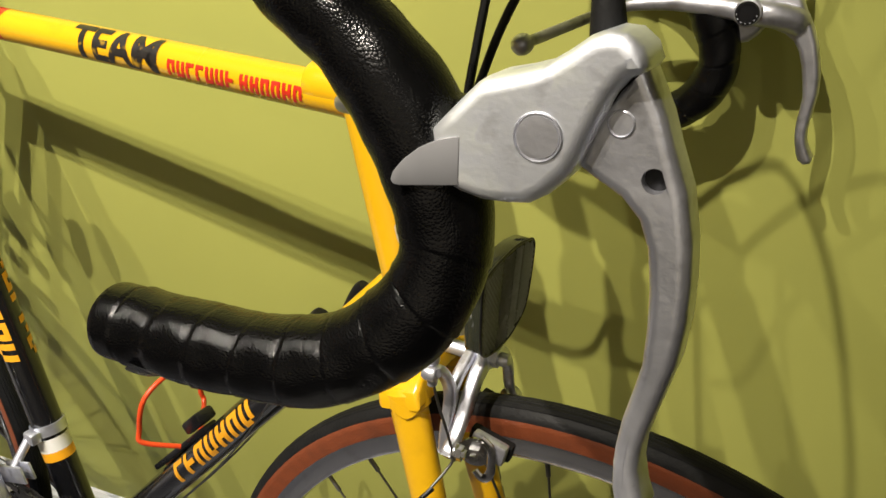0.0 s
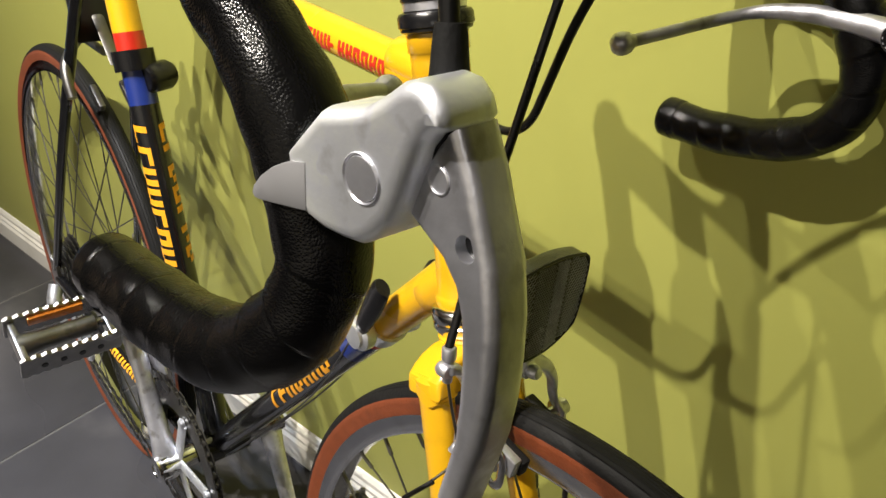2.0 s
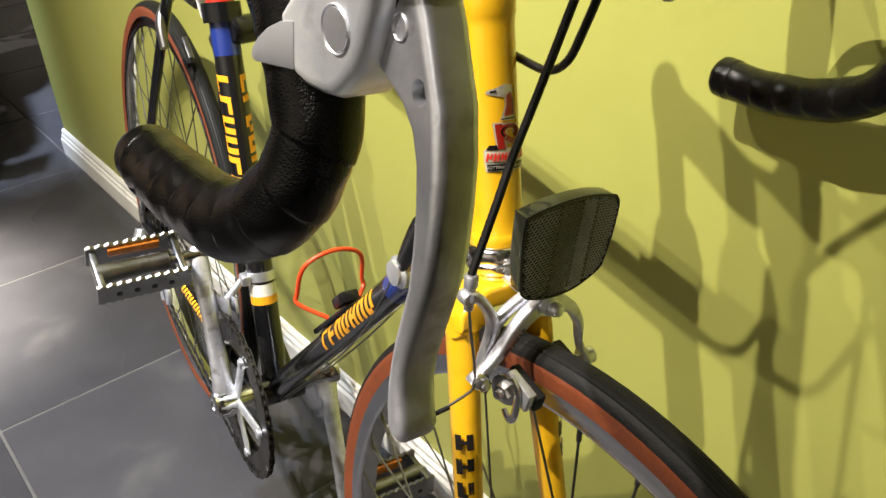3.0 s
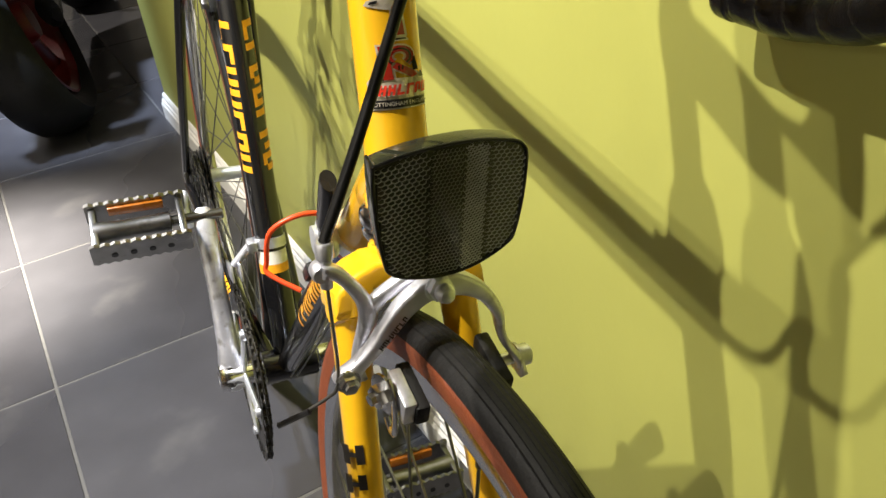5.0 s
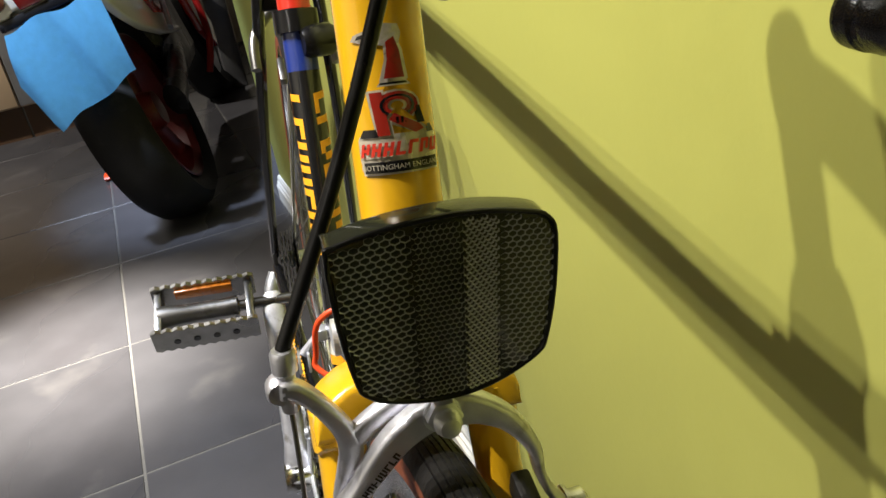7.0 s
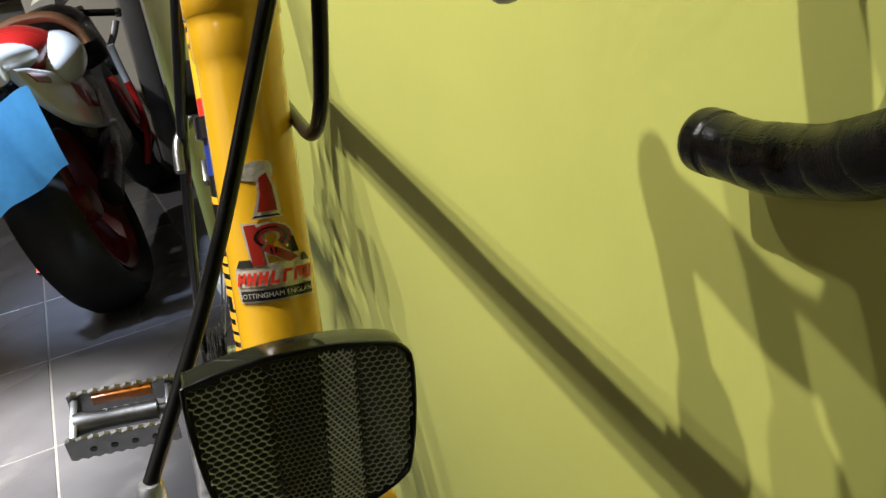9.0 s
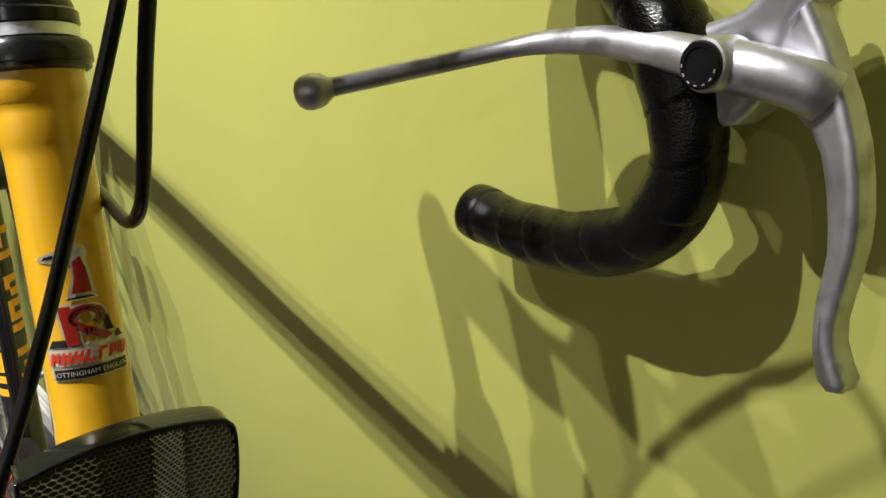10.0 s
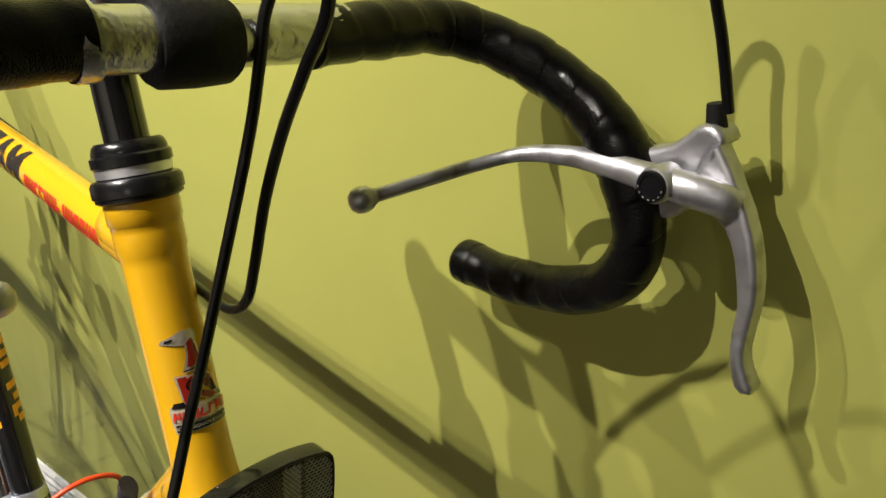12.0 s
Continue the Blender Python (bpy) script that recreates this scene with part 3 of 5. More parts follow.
    lay([(0.0402, 0.0050), (0.0402, -0.0050), (0.0412, -0.0045), (0.0412, 0.0045)], BLACKP, "crest_line", 0.0011, plate)
    for pts in ([(0.0155, 0.0150), (0.0155, 0.0075), (0.0195, 0.0080), (0.0195, 0.0130)], [(0.0155, -0.0110), (0.0155, -0.0150), (0.0195, -0.0130), (0.0195, -0.0115)],
                [(0.0215, 0.0010), (0.0215, -0.0030), (0.0245, -0.0020), (0.0245, 0.0005)], [(0.0205, -0.0072), (0.0205, -0.0105), (0.0290, -0.0088), (0.0290, -0.0062)], [(0.0630, 0.0070), (0.0622, 0.0115), (0.0640, 0.0105), (0.0648, 0.0070)]):
        lay(pts, BLACKP, "scroll", 0.0011, plate)


badge()

# headset
bm = fresh()
lathe(bm, HEAD, STEER_AXIS, [(0, 0.184), (0.0200, 0.184), (0.0218, 0.1852), (0.0218, 0.1868), (0.0228, 0.1875), (0.0228, 0.1935), (0.0215, 0.1955), (0.0190, 0.1962), (0.0185, 0.1968)], 40)
lathe(bm, HEAD, STEER_AXIS, [(0.0188, 0.2015), (0.0200, 0.2022), (0.0200, 0.2068), (0.0186, 0.2080), (0.0186, 0.2095), (0.0176, 0.2125), (0.0160, 0.2140), (0.0, 0.2140)], 40)
upper = part("upper_headset", bm, PLASTIC, bike, "glossy black headset cups")
bm = fresh()
lathe(bm, HEAD, STEER_AXIS, [(0.0182, 0.1965), (0.0190, 0.1970), (0.0190, 0.2015), (0.0182, 0.202)], 40)
part("lock_ring", bm, ALLOY_DULL, upper, "silver ring")
bm = fresh()
lathe(bm, HEAD, STEER_AXIS, [(0, 0.0125), (0.0200, 0.0125), (0.0226, 0.0105), (0.0232, 0.0080), (0.0230, 0.0035), (0.0218, 0.0015), (0.0226, 0.0005), (0.0224, -0.0030), (0.0200, -0.0068), (0, -0.0068)], 40)
part("lower_headset", bm, CHROME, bike, "chromed lower headset cup")

# ---- fork and stem, turned with the front wheel ----
SHIFT = V(0, -0.0066, 0)
bm = fresh()
AHEAD = V(0.969, 0, 0.246).normalized()
crown_m = Matrix(((0, AHEAD.x, STEER_AXIS.x, 0), (1, 0, 0, 0), (0, AHEAD.z, STEER_AXIS.z, 0), (0, 0, 0, 1)))
crown_m.translation = HEAD + AHEAD * 0.006 + SHIFT
half = [(0.0, -0.0105), (-0.018, -0.0110), (-0.028, -0.0145), (-0.0350, -0.0190), (-0.0400, -0.0235), (-0.0412, -0.0275), (-0.0412, -0.0355), (-0.0205, -0.0355), (-0.0200, -0.0250)]
puff(bm, half + [(-y, s) for y, s in half[:0:-1]], 0.0158, crown_m, 0.0035, 4)
lathe(bm, HEAD, STEER_AXIS, [(0, -0.026), (0.0200, -0.024), (0.0205, -0.0095), (0.0185, -0.0065), (0, -0.0065)], 28)
for s in (-1, 1):
    rings = sweep(bm, [HEAD - STEER_AXIS * d + AHEAD * 0.006 + SHIFT + V(0, s * 0.0305, 0) for d in (0.022, 0.026, 0.036, 0.0375)], lambda t: [(0.0090, 0.0130), (0.0116, 0.0160), (0.0118, 0.0162), (0.0108, 0.0150)][round(t * 3)], 28, up=tuple(AHEAD))
    for ring in rings[2:]:
        mid = sum((v.co for v in ring), V(0, 0, 0)) / len(ring)
        for v in ring:
            near = (v.co - mid).dot(V(0, s, 0)) / 0.0118
            front = ((v.co - mid).dot(AHEAD) - 0.005) / 0.012
            v.co -= STEER_AXIS * (0.0065 * max(0.0, near) * max(0.0, 1 - abs(front)))
fork = part("fork", bm, YELLOW, bike, "yellow steel fork with a shouldered lugged crown", TURN, smooth=28)
for s in (-1, 1):
    bm = fresh()
    path = spline([HEAD - STEER_AXIS * 0.030 + SHIFT + V(0.006, s * 0.0305, 0), HEAD - STEER_AXIS * 0.16 + SHIFT * 0.6 + V(0.006, s * 0.0365, 0), HEAD - STEER_AXIS * 0.27 + V(0.007, s * 0.0440, 0),
                   HEAD - STEER_AXIS * 0.33 + V(0.016, s * 0.048, 0), HUB_F + V(-0.006, s * 0.049, 0.018)], 7)
    sweep(bm, path, lambda t: (0.0100 - 0.0035 * t, 0.0140 - 0.0072 * t), 20, up=(1, 0, 0))
    blade = part("fork_blade", bm, YELLOW, fork, "yellow fork blade")
    start = HEAD - STEER_AXIS * 0.115 + SHIFT * 0.7 + V(0.006, s * 0.0345, 0)
    for k in range(7):
        bm = fresh()
        block_letters(bm, 1, 0.014, 0.012, 0.0, 0.0, 30 + k)
        for v in bm.verts:
            v.co = V(v.co.y, -v.co.x * 0.85, 0)
        part("brand_lettering", wrap(bm, start - STEER_AXIS * 0.0185 * k + V(0, s * 0.0006 * k, 0), STEER_AXIS, V(0.75, s * 0.65, 0), 0.0118 - 0.0004 * k, 0.0010), DECAL_BLACK, bike, "black brand shapes", TURN)

bm = fresh()
lathe(bm, HEAD, STEER_AXIS, [(0.0112, 0.20), (0.0112, 0.284), (0.0125, 0.289), (0.0130, 0.305), (0.0110, 0.311), (0.0050, 0.312), (0, 0.309)], 28)
BAR_X, BAR_Z, BAR_Y = -0.030, 0.960, -0.002
top = HEAD + STEER_AXIS * 0.296
sweep(bm, spline([top + V(-0.004, -0.001, 0.001), top + V(0.030, -0.001, -0.008), top + V(0.065, -0.002, -0.021), V(BAR_X - 0.012, BAR_Y, BAR_Z + 0.004)], 5), (0.0115, 0.0135), 20)
stem = part("stem", bm, BLACKP, bike, "black quill stem", TURN)
bm = fresh()
lathe(bm, V(BAR_X, BAR_Y - 0.019, BAR_Z + 0.004), (0, 1, -0.05), [(0, 0), (0.0165, 0), (0.0184, 0.003), (0.0188, 0.018), (0.0180, 0.032), (0.0160, 0.035), (0, 0.035)], 32)
part("bar_clamp", bm, RUBBER, stem, "black wrapped bar clamp")

# ---- handlebar ----
DROP = [(-0.030, 0.060, 0.960), (-0.030, 0.105, 0.960), (-0.028, 0.138, 0.959), (-0.016, 0.168, 0.953), (0.009, 0.188, 0.9415), (0.035, 0.197, 0.9235), (0.0545, 0.199, 0.900),
        (0.0670, 0.200, 0.868), (0.0640, 0.202, 0.845), (0.048, 0.204, 0.8245), (0.022, 0.206, 0.8105), (-0.018, 0.208, 0.803), (-0.076, 0.211, 0.799)]
bm = fresh()
sweep(bm, [(BAR_X, BAR_Y + y, BAR_Z + 0.0045 - 0.05 * y) for y in (-0.075, -0.058, -0.056, 0.056, 0.058, 0.075)], lambda t: 0.0132, 24)
handlebar = part("handlebar", bm, FOIL, bike, "alloy drop handlebar, bare and film-wrapped at the middle", TURN)


def taped(side, seed):
    """One bar half wrapped in tape, every turn a little proud of the one before."""
    rnd = random.Random(seed)
    first = 0.057 if side > 0 else 0.043
    flare = 0.004 if side < 0 else 0.0
    rows = [(DROP[0][0], first, DROP[0][2])] + [(x, y - (0.0 if side < 0 else 0.016 * min(1.0, max(0.0, (y - 0.13) / 0.06))), z) for x, y, z in DROP[1:]]
    if side > 0:
        rows[-1] = (-0.056, 0.193, 0.8025)
        rows = [(x + 0.006 * min(1.0, max(0.0, (x - 0.02) / 0.03)), y, z) for x, y, z in rows]
    if side < 0:
        rows = [(x, y - (0.012 * min(1.0, max(0.0, (z - 0.80) / 0.06)) * min(1.0, max(0.0, (0.945 - z) / 0.03)) if y > 0.18 else 0.0), z + 0.008 * min(1.0, max(0.0, (0.175 - y) / 0.05))) for x, y, z in rows]
        rows = rows[:-2] + [(-0.018, 0.208, 0.805), (-0.071, 0.211, 0.8030)]
    path = spline([(x, BAR_Y + side * (y + flare * min(1.0, max(0.0, (y - 0.13) / 0.05))), z) for x, y, z in rows], 36)
    length = [0.0]
    for a, b in zip(path, path[1:]):
        length.append(length[-1] + (b - a).length)
    total, pitch, around = length[-1], 0.0205, 36
    bm = fresh()
    rings = sweep(bm, path, 0.0150, around)
    base = 0.0155 if side < 0 else 0.0140
    clamp_at = min(range(len(path)), key=lambda i: (path[i] - V(0.056, path[i].y, 0.896)).length)
    for p, s, ring in zip(path, length, rings):
        for k, v in enumerate(ring):
            u = (s / pitch + side * k / around) % 1.0
            low = min(1.0, max(0.0, (s / total - 0.55) / 0.1)) if side < 0 else 0.8
            r = base + 0.0022 * math.exp(-((s - length[clamp_at]) / 0.020) ** 2) + (0.0012 * min(1.0, max(0.0, (s / total - 0.62) / 0.15)) if side < 0 else 0.0) + low * (0.0006 * (u - 0.5) - (0.0003 if u < 0.06 else 0.0)) + 0.00035 * math.sin(s * 140 + seed) + 0.0002 * math.sin(s * 320 + k * 0.5) + rnd.uniform(-0.00005, 0.00005)
            if total - s < 0.010:
                r = base - 0.0002 if total - s > 0.0085 else base + 0.0006
            v.co = p + (v.co - p).normalized() * r
    end, d = path[-1], (path[-1] - path[-2]).normalized()
    lathe(bm, end, d, [(base + 0.0006, -0.0005), (base + 0.0004, 0.002), (base - 0.0012, 0.0040), (base - 0.0024, 0.0034), (0.0, 0.0030)], 36)
    ob = part("bar_tape", bm, TAPE, handlebar, "wrapped black leatherette bar tape" if side > 0 else "wrapped black bar tape peeling near its end", smooth=50)
    if side < 0:
        bm = fresh()
        p = path[-18]
        sweep(bm, [p + V(0.004, -0.0120, -0.0085), p + V(-0.001, -0.0105, -0.0125), p + V(-0.008, -0.0085, -0.0165), p + V(-0.013, -0.005, -0.0190)], lambda t: (0.0085 - 0.0045 * t, 0.0009), 10, up=(0, -0.6, -0.8))
        part("loose_tape_end", bm, TAPE, handlebar)
    return ob


taped(-1, 3)
bm = fresh()
c = V(0.058, BAR_Y - 0.190, 0.886)
sweep(bm, spline([c + V(-0.006, 0, 0.010), c + V(0.004, 0.001, 0.0105), c + V(0.012, 0.003, 0.0105), c + V(0.018, 0.005, 0.0100)], 6), lambda t: (0.0150 - 0.0040 * t, 0.0165 - 0.0040 * t), 24)
part("clamp_wrap", bm, TAPE, handlebar, "tape drawn over the lever clamp")
taped(1, 8)
for s, y in ((-1, 0.046),):
    bm = fresh()
    lathe(bm, V(BAR_X, BAR_Y + s * y, BAR_Z + 0.0065), (0, s, 0.05), [(0.0135, -0.006), (0.0152, -0.0055), (0.0155, 0.002), (0.0150, 0.003)], 24)
    part("tape_edge_film", bm, FOIL, handlebar)

# ---- brake levers ----
HOOD = [(0.0672, 0.9035), (0.0735, 0.9105), (0.0810, 0.9185), (0.0835, 0.9202), (0.092, 0.9225), (0.100, 0.9252), (0.107, 0.9300), (0.112, 0.9340), (0.117, 0.9360), (0.1220, 0.9358), (0.1265, 0.9325), (0.1285, 0.9280), (0.1275, 0.9262), (0.1235, 0.9240), (0.1200, 0.9195),
        (0.1168, 0.9120), (0.1135, 0.9035), (0.1105, 0.8960), (0.1040, 0.8885), (0.0985, 0.8848), (0.092, 0.8838), (0.084, 0.8835), (0.0770, 0.8848), (0.0715, 0.8872), (0.0680, 0.8886), (0.0695, 0.8900), (0.0688, 0.8920)]
SLOT_SHADE = [(0.1262, 0.9290), (0.1205, 0.9215), (0.1160, 0.9125), (0.1120, 0.9040), (0.1085, 0.8985), (0.1092, 0.8965), (0.1117, 0.9030), (0.1160, 0.9112), (0.1205, 0.9195), (0.1262, 0.9262)]
BLADE = [(0.1266, 0.9262), (0.1330, 0.9140), (0.1362, 0.9056), (0.1412, 0.8940), (0.1448, 0.8800), (0.1464, 0.8673), (0.1470, 0.8554), (0.1463, 0.8430), (0.1439, 0.8310), (0.1417, 0.8210), (0.1401, 0.8125), (0.1401, 0.8045), (0.1424, 0.7960),
         (0.1448, 0.7905), (0.1436, 0.7865), (0.1386, 0.7855), (0.1348, 0.7890), (0.1331, 0.7955), (0.1322, 0.8040), (0.1322, 0.8110), (0.1329, 0.8200), (0.1347, 0.8300), (0.1363, 0.8400), (0.1360, 0.8526), (0.1349, 0.8648), (0.1327, 0.8762),
         (0.1292, 0.8840), (0.1233, 0.8896), (0.1150, 0.8935), (0.1092, 0.8970), (0.1106, 0.9045), (0.1143, 0.9125), (0.1185, 0.9195), (0.1225, 0.9242)]


def brake_lever(side):
    y = BAR_Y + side * 0.1910
    inner = -side
    at = Matrix.Translation((0, y, 0) if side < 0 else (0.090, y, 0.8895))
    if side > 0:
        at = at @ pose(0, 0, 0, 0, -7.5, 0) @ Matrix.Scale(0.94, 4) @ Matrix.Translation((-0.100, 0, -0.900))
    dx, dz = (0, 0) if side < 0 else (-0.0105, -0.0055)
    bm = fresh()
    puff(bm, HOOD if side < 0 else [(x - 0.008 * min(1.0, max(0.0, (0.094 - x) / 0.02)), z) for x, z in HOOD], 0.0108, at, 0.0046, 6, None, 0.0004)
    for v in bm.verts:
        back = max(0.0, min(1.0, (0.112 + dx - v.co.x) / 0.045))
        v.co.y = y + (v.co.y - y) * (1 + 0.40 * back if (v.co.y - y) * side > 0 else 0.95)
    metal = ALLOY if side < 0 else ALLOY_WORN
    body = part("brake_lever", bm, metal, bike, "silver alloy brake lever with a safety extension arm" if side < 0 else "worn grey alloy brake lever with a safety extension arm", TURN, smooth=60)
    bm = fresh()
    lathe(bm, V(0.1010 + dx, y + side * (0.01170 if side < 0 else 0.0112), 0.9060 + dz), (0.096, side, 0), [(0.0073, -0.002), (0.0072, 0.0005), (0.0069, 0.0008), (0.0065, 0.0002), (0.0062, 0.0002), (0.0060, 0.0006), (0.0, 0.0007)], 32)
    part("pivot_cap", bm, ALLOY_DULL, body, "round alloy pivot cap")
    bm = fresh()
    shift = Matrix.Translation((0, inner * 0.0040, 0))
    # black plate stands in for the shade in the gap under the body
    puff(bm, SLOT_SHADE, 0.0058, Matrix.Translation((0, inner * 0.0020, 0)) @ at, 0.0006, 2)
    part("slot_shade_plate", bm, PLASTIC, body, "black plate standing for the shade between body and blade", smooth=None)
    bm = fresh()
    puff(bm, BLADE, 0.0075, shift @ at, 0.0037, 6, (0.1325, 0.8965, 0.0037), 0.0004)
    for v in bm.verts:
        v.co.y += side * (0.07 if side < 0 else 0.03) * max(0.0, 0.8945 + dz - v.co.z)
        if side > 0:
            v.co.z += 0.09 * max(0.0, 0.885 - v.co.z)
    part("blade", bm, ALLOY_DULL if side < 0 else metal, body, "curved brake lever blade with a drilled hole", smooth=60)
    bm = fresh()
    # recessed black plug gives the hole the shade of a hollow blade
    lathe(bm, shift @ at @ V(0.1325, -0.0040, 0.8965), (0, 1, 0), [(0, 0), (0.0037, 0), (0.0037, 0.0080), (0, 0.0080)], 18)
    part("hole_shade_plug", bm, PLASTIC, body, "black plug standing for the shade inside the drilled hole")
    bm = fresh()
    lathe(bm, V(0.1215 + dx, y + side * 0.0024, 0.9110 + dz), (0, side, 0), [(0.0040, 0), (0.0040, 0.0014), (0.0036, 0.0017), (0.0033, 0.0012), (0, 0.0014)], 24)
    part("rivet", bm, ALLOY_DULL, body)
    bm = fresh()
    puff(bm, [(0.078, 0.9030), (0.0715, 0.9015), (0.0660, 0.8985), (0.0615, 0.8945), (0.0585, 0.8905), (0.0578, 0.8880), (0.0586, 0.8866), (0.0605, 0.8862), (0.067, 0.8868), (0.078, 0.8880)], 0.0014, Matrix.Translation((dx, y + side * 0.0142, dz)), 0.0006, 2)
    for v in bm.verts:
        v.co.y += side * 0.0050 * (0.0735 + dx - v.co.x) / 0.0165
    part("clamp_fin", bm, SMOKE, body, "grey clamp edge behind the lever body")
    bm = fresh()
    lathe(bm, V(0.1125 + dx + (0.003 if side > 0 else 0), y + inner * (0.001 if side > 0 else 0.006), 0.932 + dz - (0.006 if side > 0 else 0)), V(-0.16, inner * 0.10, 1), [(0.0052, -0.004), (0.0052, 0.001), (0.0044, 0.011), (0.0040, 0.014), (0, 0.014)], 20)
    part("cable_boot", bm, RUBBER, body, "black rubber cable boot")
    # safety arm towards the middle of the bar
    arm = [(0.1262 + dx * 0.4, y + inner * 0.0060, 0.8890), (0.1235 + dx * 0.3, y + inner * 0.0075, 0.8902), (0.1165, y + inner * 0.0120, 0.8930), (0.105, y + inner * 0.0170, 0.8955), (0.092, y + inner * 0.0185, 0.8960)]
    if side < 0:
        arm = [(p[0], p[1], p[2] + 0.005 * min(1.0, (p[0] - 0.092) / 0.012)) for p in arm]
    bm = fresh()
    sweep(bm, spline(arm, 6), lambda t: (0.0078 * min(1.0, 0.55 + 3.0 * t), 0.0086 * min(1.0, 0.55 + 3.0 * t)), 16)
    tip = V(-0.0335, BAR_Y + side * 0.0895, 0.8745)
    back = [V(0.092, y + inner * 0.0185, 0.8960), V(0.070, y + inner * 0.0200, 0.8980), V(0.040, y + inner * 0.0215, 0.8985), V(0.012, y + inner * 0.0265, 0.8950), V(-0.004, y + inner * 0.042, 0.8895), V(-0.020, y + inner * 0.074, 0.8815), tip]
    sweep(bm, spline(back, 7), lambda t: (0.0072 - 0.0035 * min(1.0, t * 1.7), 0.0080 - 0.0042 * min(1.0, t * 1.7)), 16)
    d = (back[-1] - back[-2]).normalized()
    lathe(bm, tip, d, [(0.0036, -0.0075), (0.0046, -0.0055), (0.0062, -0.0035), (0.0071, -0.0005), (0.0072, 0.002), (0.0064, 0.005), (0.0044, 0.0072), (0.0018, 0.0081), (0, 0.0082)], 22)
    part("safety_arm", bm, ALLOY_WORN, body, "alloy extension arm with a round end")
    bm = fresh()
    lathe(bm, V(0.0905, y + inner * 0.0130, 0.8965), V(0, inner, 0), [(0.0090, 0), (0.0090, 0.0140), (0.0085, 0.0153), (0.0078, 0.0155), (0.0, 0.0155)], 32)
    boss = part("arm_boss", bm, ALLOY_WORN, body, "round alloy boss on the arm")
    bm = fresh()
    lathe(bm, V(0.0905, y + inner * 0.0282, 0.8965), V(0, inner, 0), [(0.0077, 0), (0.0077, 0.0016), (0.0072, 0.0022), (0.0056, 0.0022), (0.0052, 0.0016), (0.0, 0.0016)], 32)
    part("adjuster_knob", bm, PLASTIC, boss, "black round adjuster cap")
    bm = fresh()
    for k in range(7):
        a = math.pi * (1.05 + 0.9 * k / 6)
        box(bm, (0.0005, 0.0003, 0.0011), Matrix.Translation((0.0905 + 0.0064 * math.cos(a), y + inner * 0.0305, 0.8965 + 0.0064 * math.sin(a))) @ pose(0, 0, 0, 0, -math.degrees(a), 0))
    part("cap_marks", bm, ALLOY_DULL, boss, "tiny white marks round the cap", smooth=None)
    return body


brake_lever(-1)
brake_lever(1)

# ---- cables ----


def cable(name, pts, r, mat, label="", m=None, parent=None):
    bm = fresh()
    sweep(bm, spline(pts, 8), r, 12)
    return part(name, bm, mat, parent or bike, label, m)


cable("brake_cable", [(0.1120, BAR_Y + 0.184, 0.932), (0.106, 0.173, 0.972), (0.100, 0.153, 1.012), (0.085, 0.128, 1.038), (0.070, 0.098, 1.050), (0.062, 0.072, 1.048), (0.036, 0.050, 1.032), (0.002, 0.032, 1.005), (-0.013, 0.024, 0.978), (-0.018, 0.021, 0.952), (-0.026, 0.017, 0.916), (-0.028, -0.010, 0.830),
                      (-0.028, -0.024, 0.790), (-0.024, -0.036, 0.762), (-0.0172, -0.0548, 0.7215)], 0.0027, CABLE, "black front brake cable housing", TURN)
cable("brake_cable", [(0.1115, BAR_Y - 0.184, 0.936), (0.102, -0.181, 0.985), (0.096, -0.165, 1.040), (0.080, -0.110, 1.085), (0.062, -0.040, 1.065), (0.046, 0.004, 1.010), (0.036, 0.018, 0.9825), (0.016, 0.020, 0.955), (-0.002, 0.020, 0.927), (-0.019, 0.020, 0.893),
                      (-0.033, 0.020, 0.855), (-0.041, 0.0195, 0.836), (-0.054, 0.0185, 0.826), (-0.075, 0.0180, 0.825), (-0.14, 0.0180, 0.830)], 0.0027, CABLE, "black rear brake cable housing", TURN)
cable("brake_cable", [(-0.14, 0.0180, 0.830), (-0.35, 0.0175, 0.850), (-0.60, 0.0165, 0.860), (-0.69, 0.012, 0.868)], 0.0028, CABLE)

# ---- front brake ----
bm = fresh()


def forged(bm, rows, x, half, rim=0.0024):
    """A flat forged arm along rows of (y, z, width), its middle at x."""
    pts = spline([(y, z, w) for y, z, w in rows], 5)
    left, right = [], []
    for k, p in enumerate(pts):
        a, b = pts[max(k - 1, 0)], pts[min(k + 1, len(pts) - 1)]
        d = Vector((b.x - a.x, b.y - a.y)).normalized()
        left.append((p.x - d.y * p.z / 2, p.y + d.x * p.z / 2))
        right.append((p.x + d.y * p.z / 2, p.y - d.x * p.z / 2))
    m = Matrix(((0, 1, 0, x), (1, 0, 0, 0), (0, 0, 1, 0), (0, 0, 0, 1)))
    puff(bm, left + right[::-1], half, m, rim, 4)


forged(bm, [(-0.0555, 0.649, 0.0081), (-0.052, 0.652, 0.0103), (-0.0445, 0.6585, 0.0072), (-0.036, 0.667, 0.0081), (-0.029, 0.6765, 0.0099), (-0.02, 0.6865, 0.011), (-0.009, 0.6928, 0.0119), (0.002, 0.6935, 0.0131), (0.012, 0.6895, 0.0101), (0.021, 0.682, 0.0078), (0.029, 0.669, 0.0056), (0.0315, 0.657, 0.0039), (0.0355, 0.647, 0.0043), (0.043, 0.635, 0.0047), (0.047, 0.623, 0.0051)], -0.0050, 0.0042)
front_brake = part("front_brake", bm, ALLOY_DULL, bike, "worn silver side-pull front brake caliper", TURN, smooth=50)
bm = fresh()
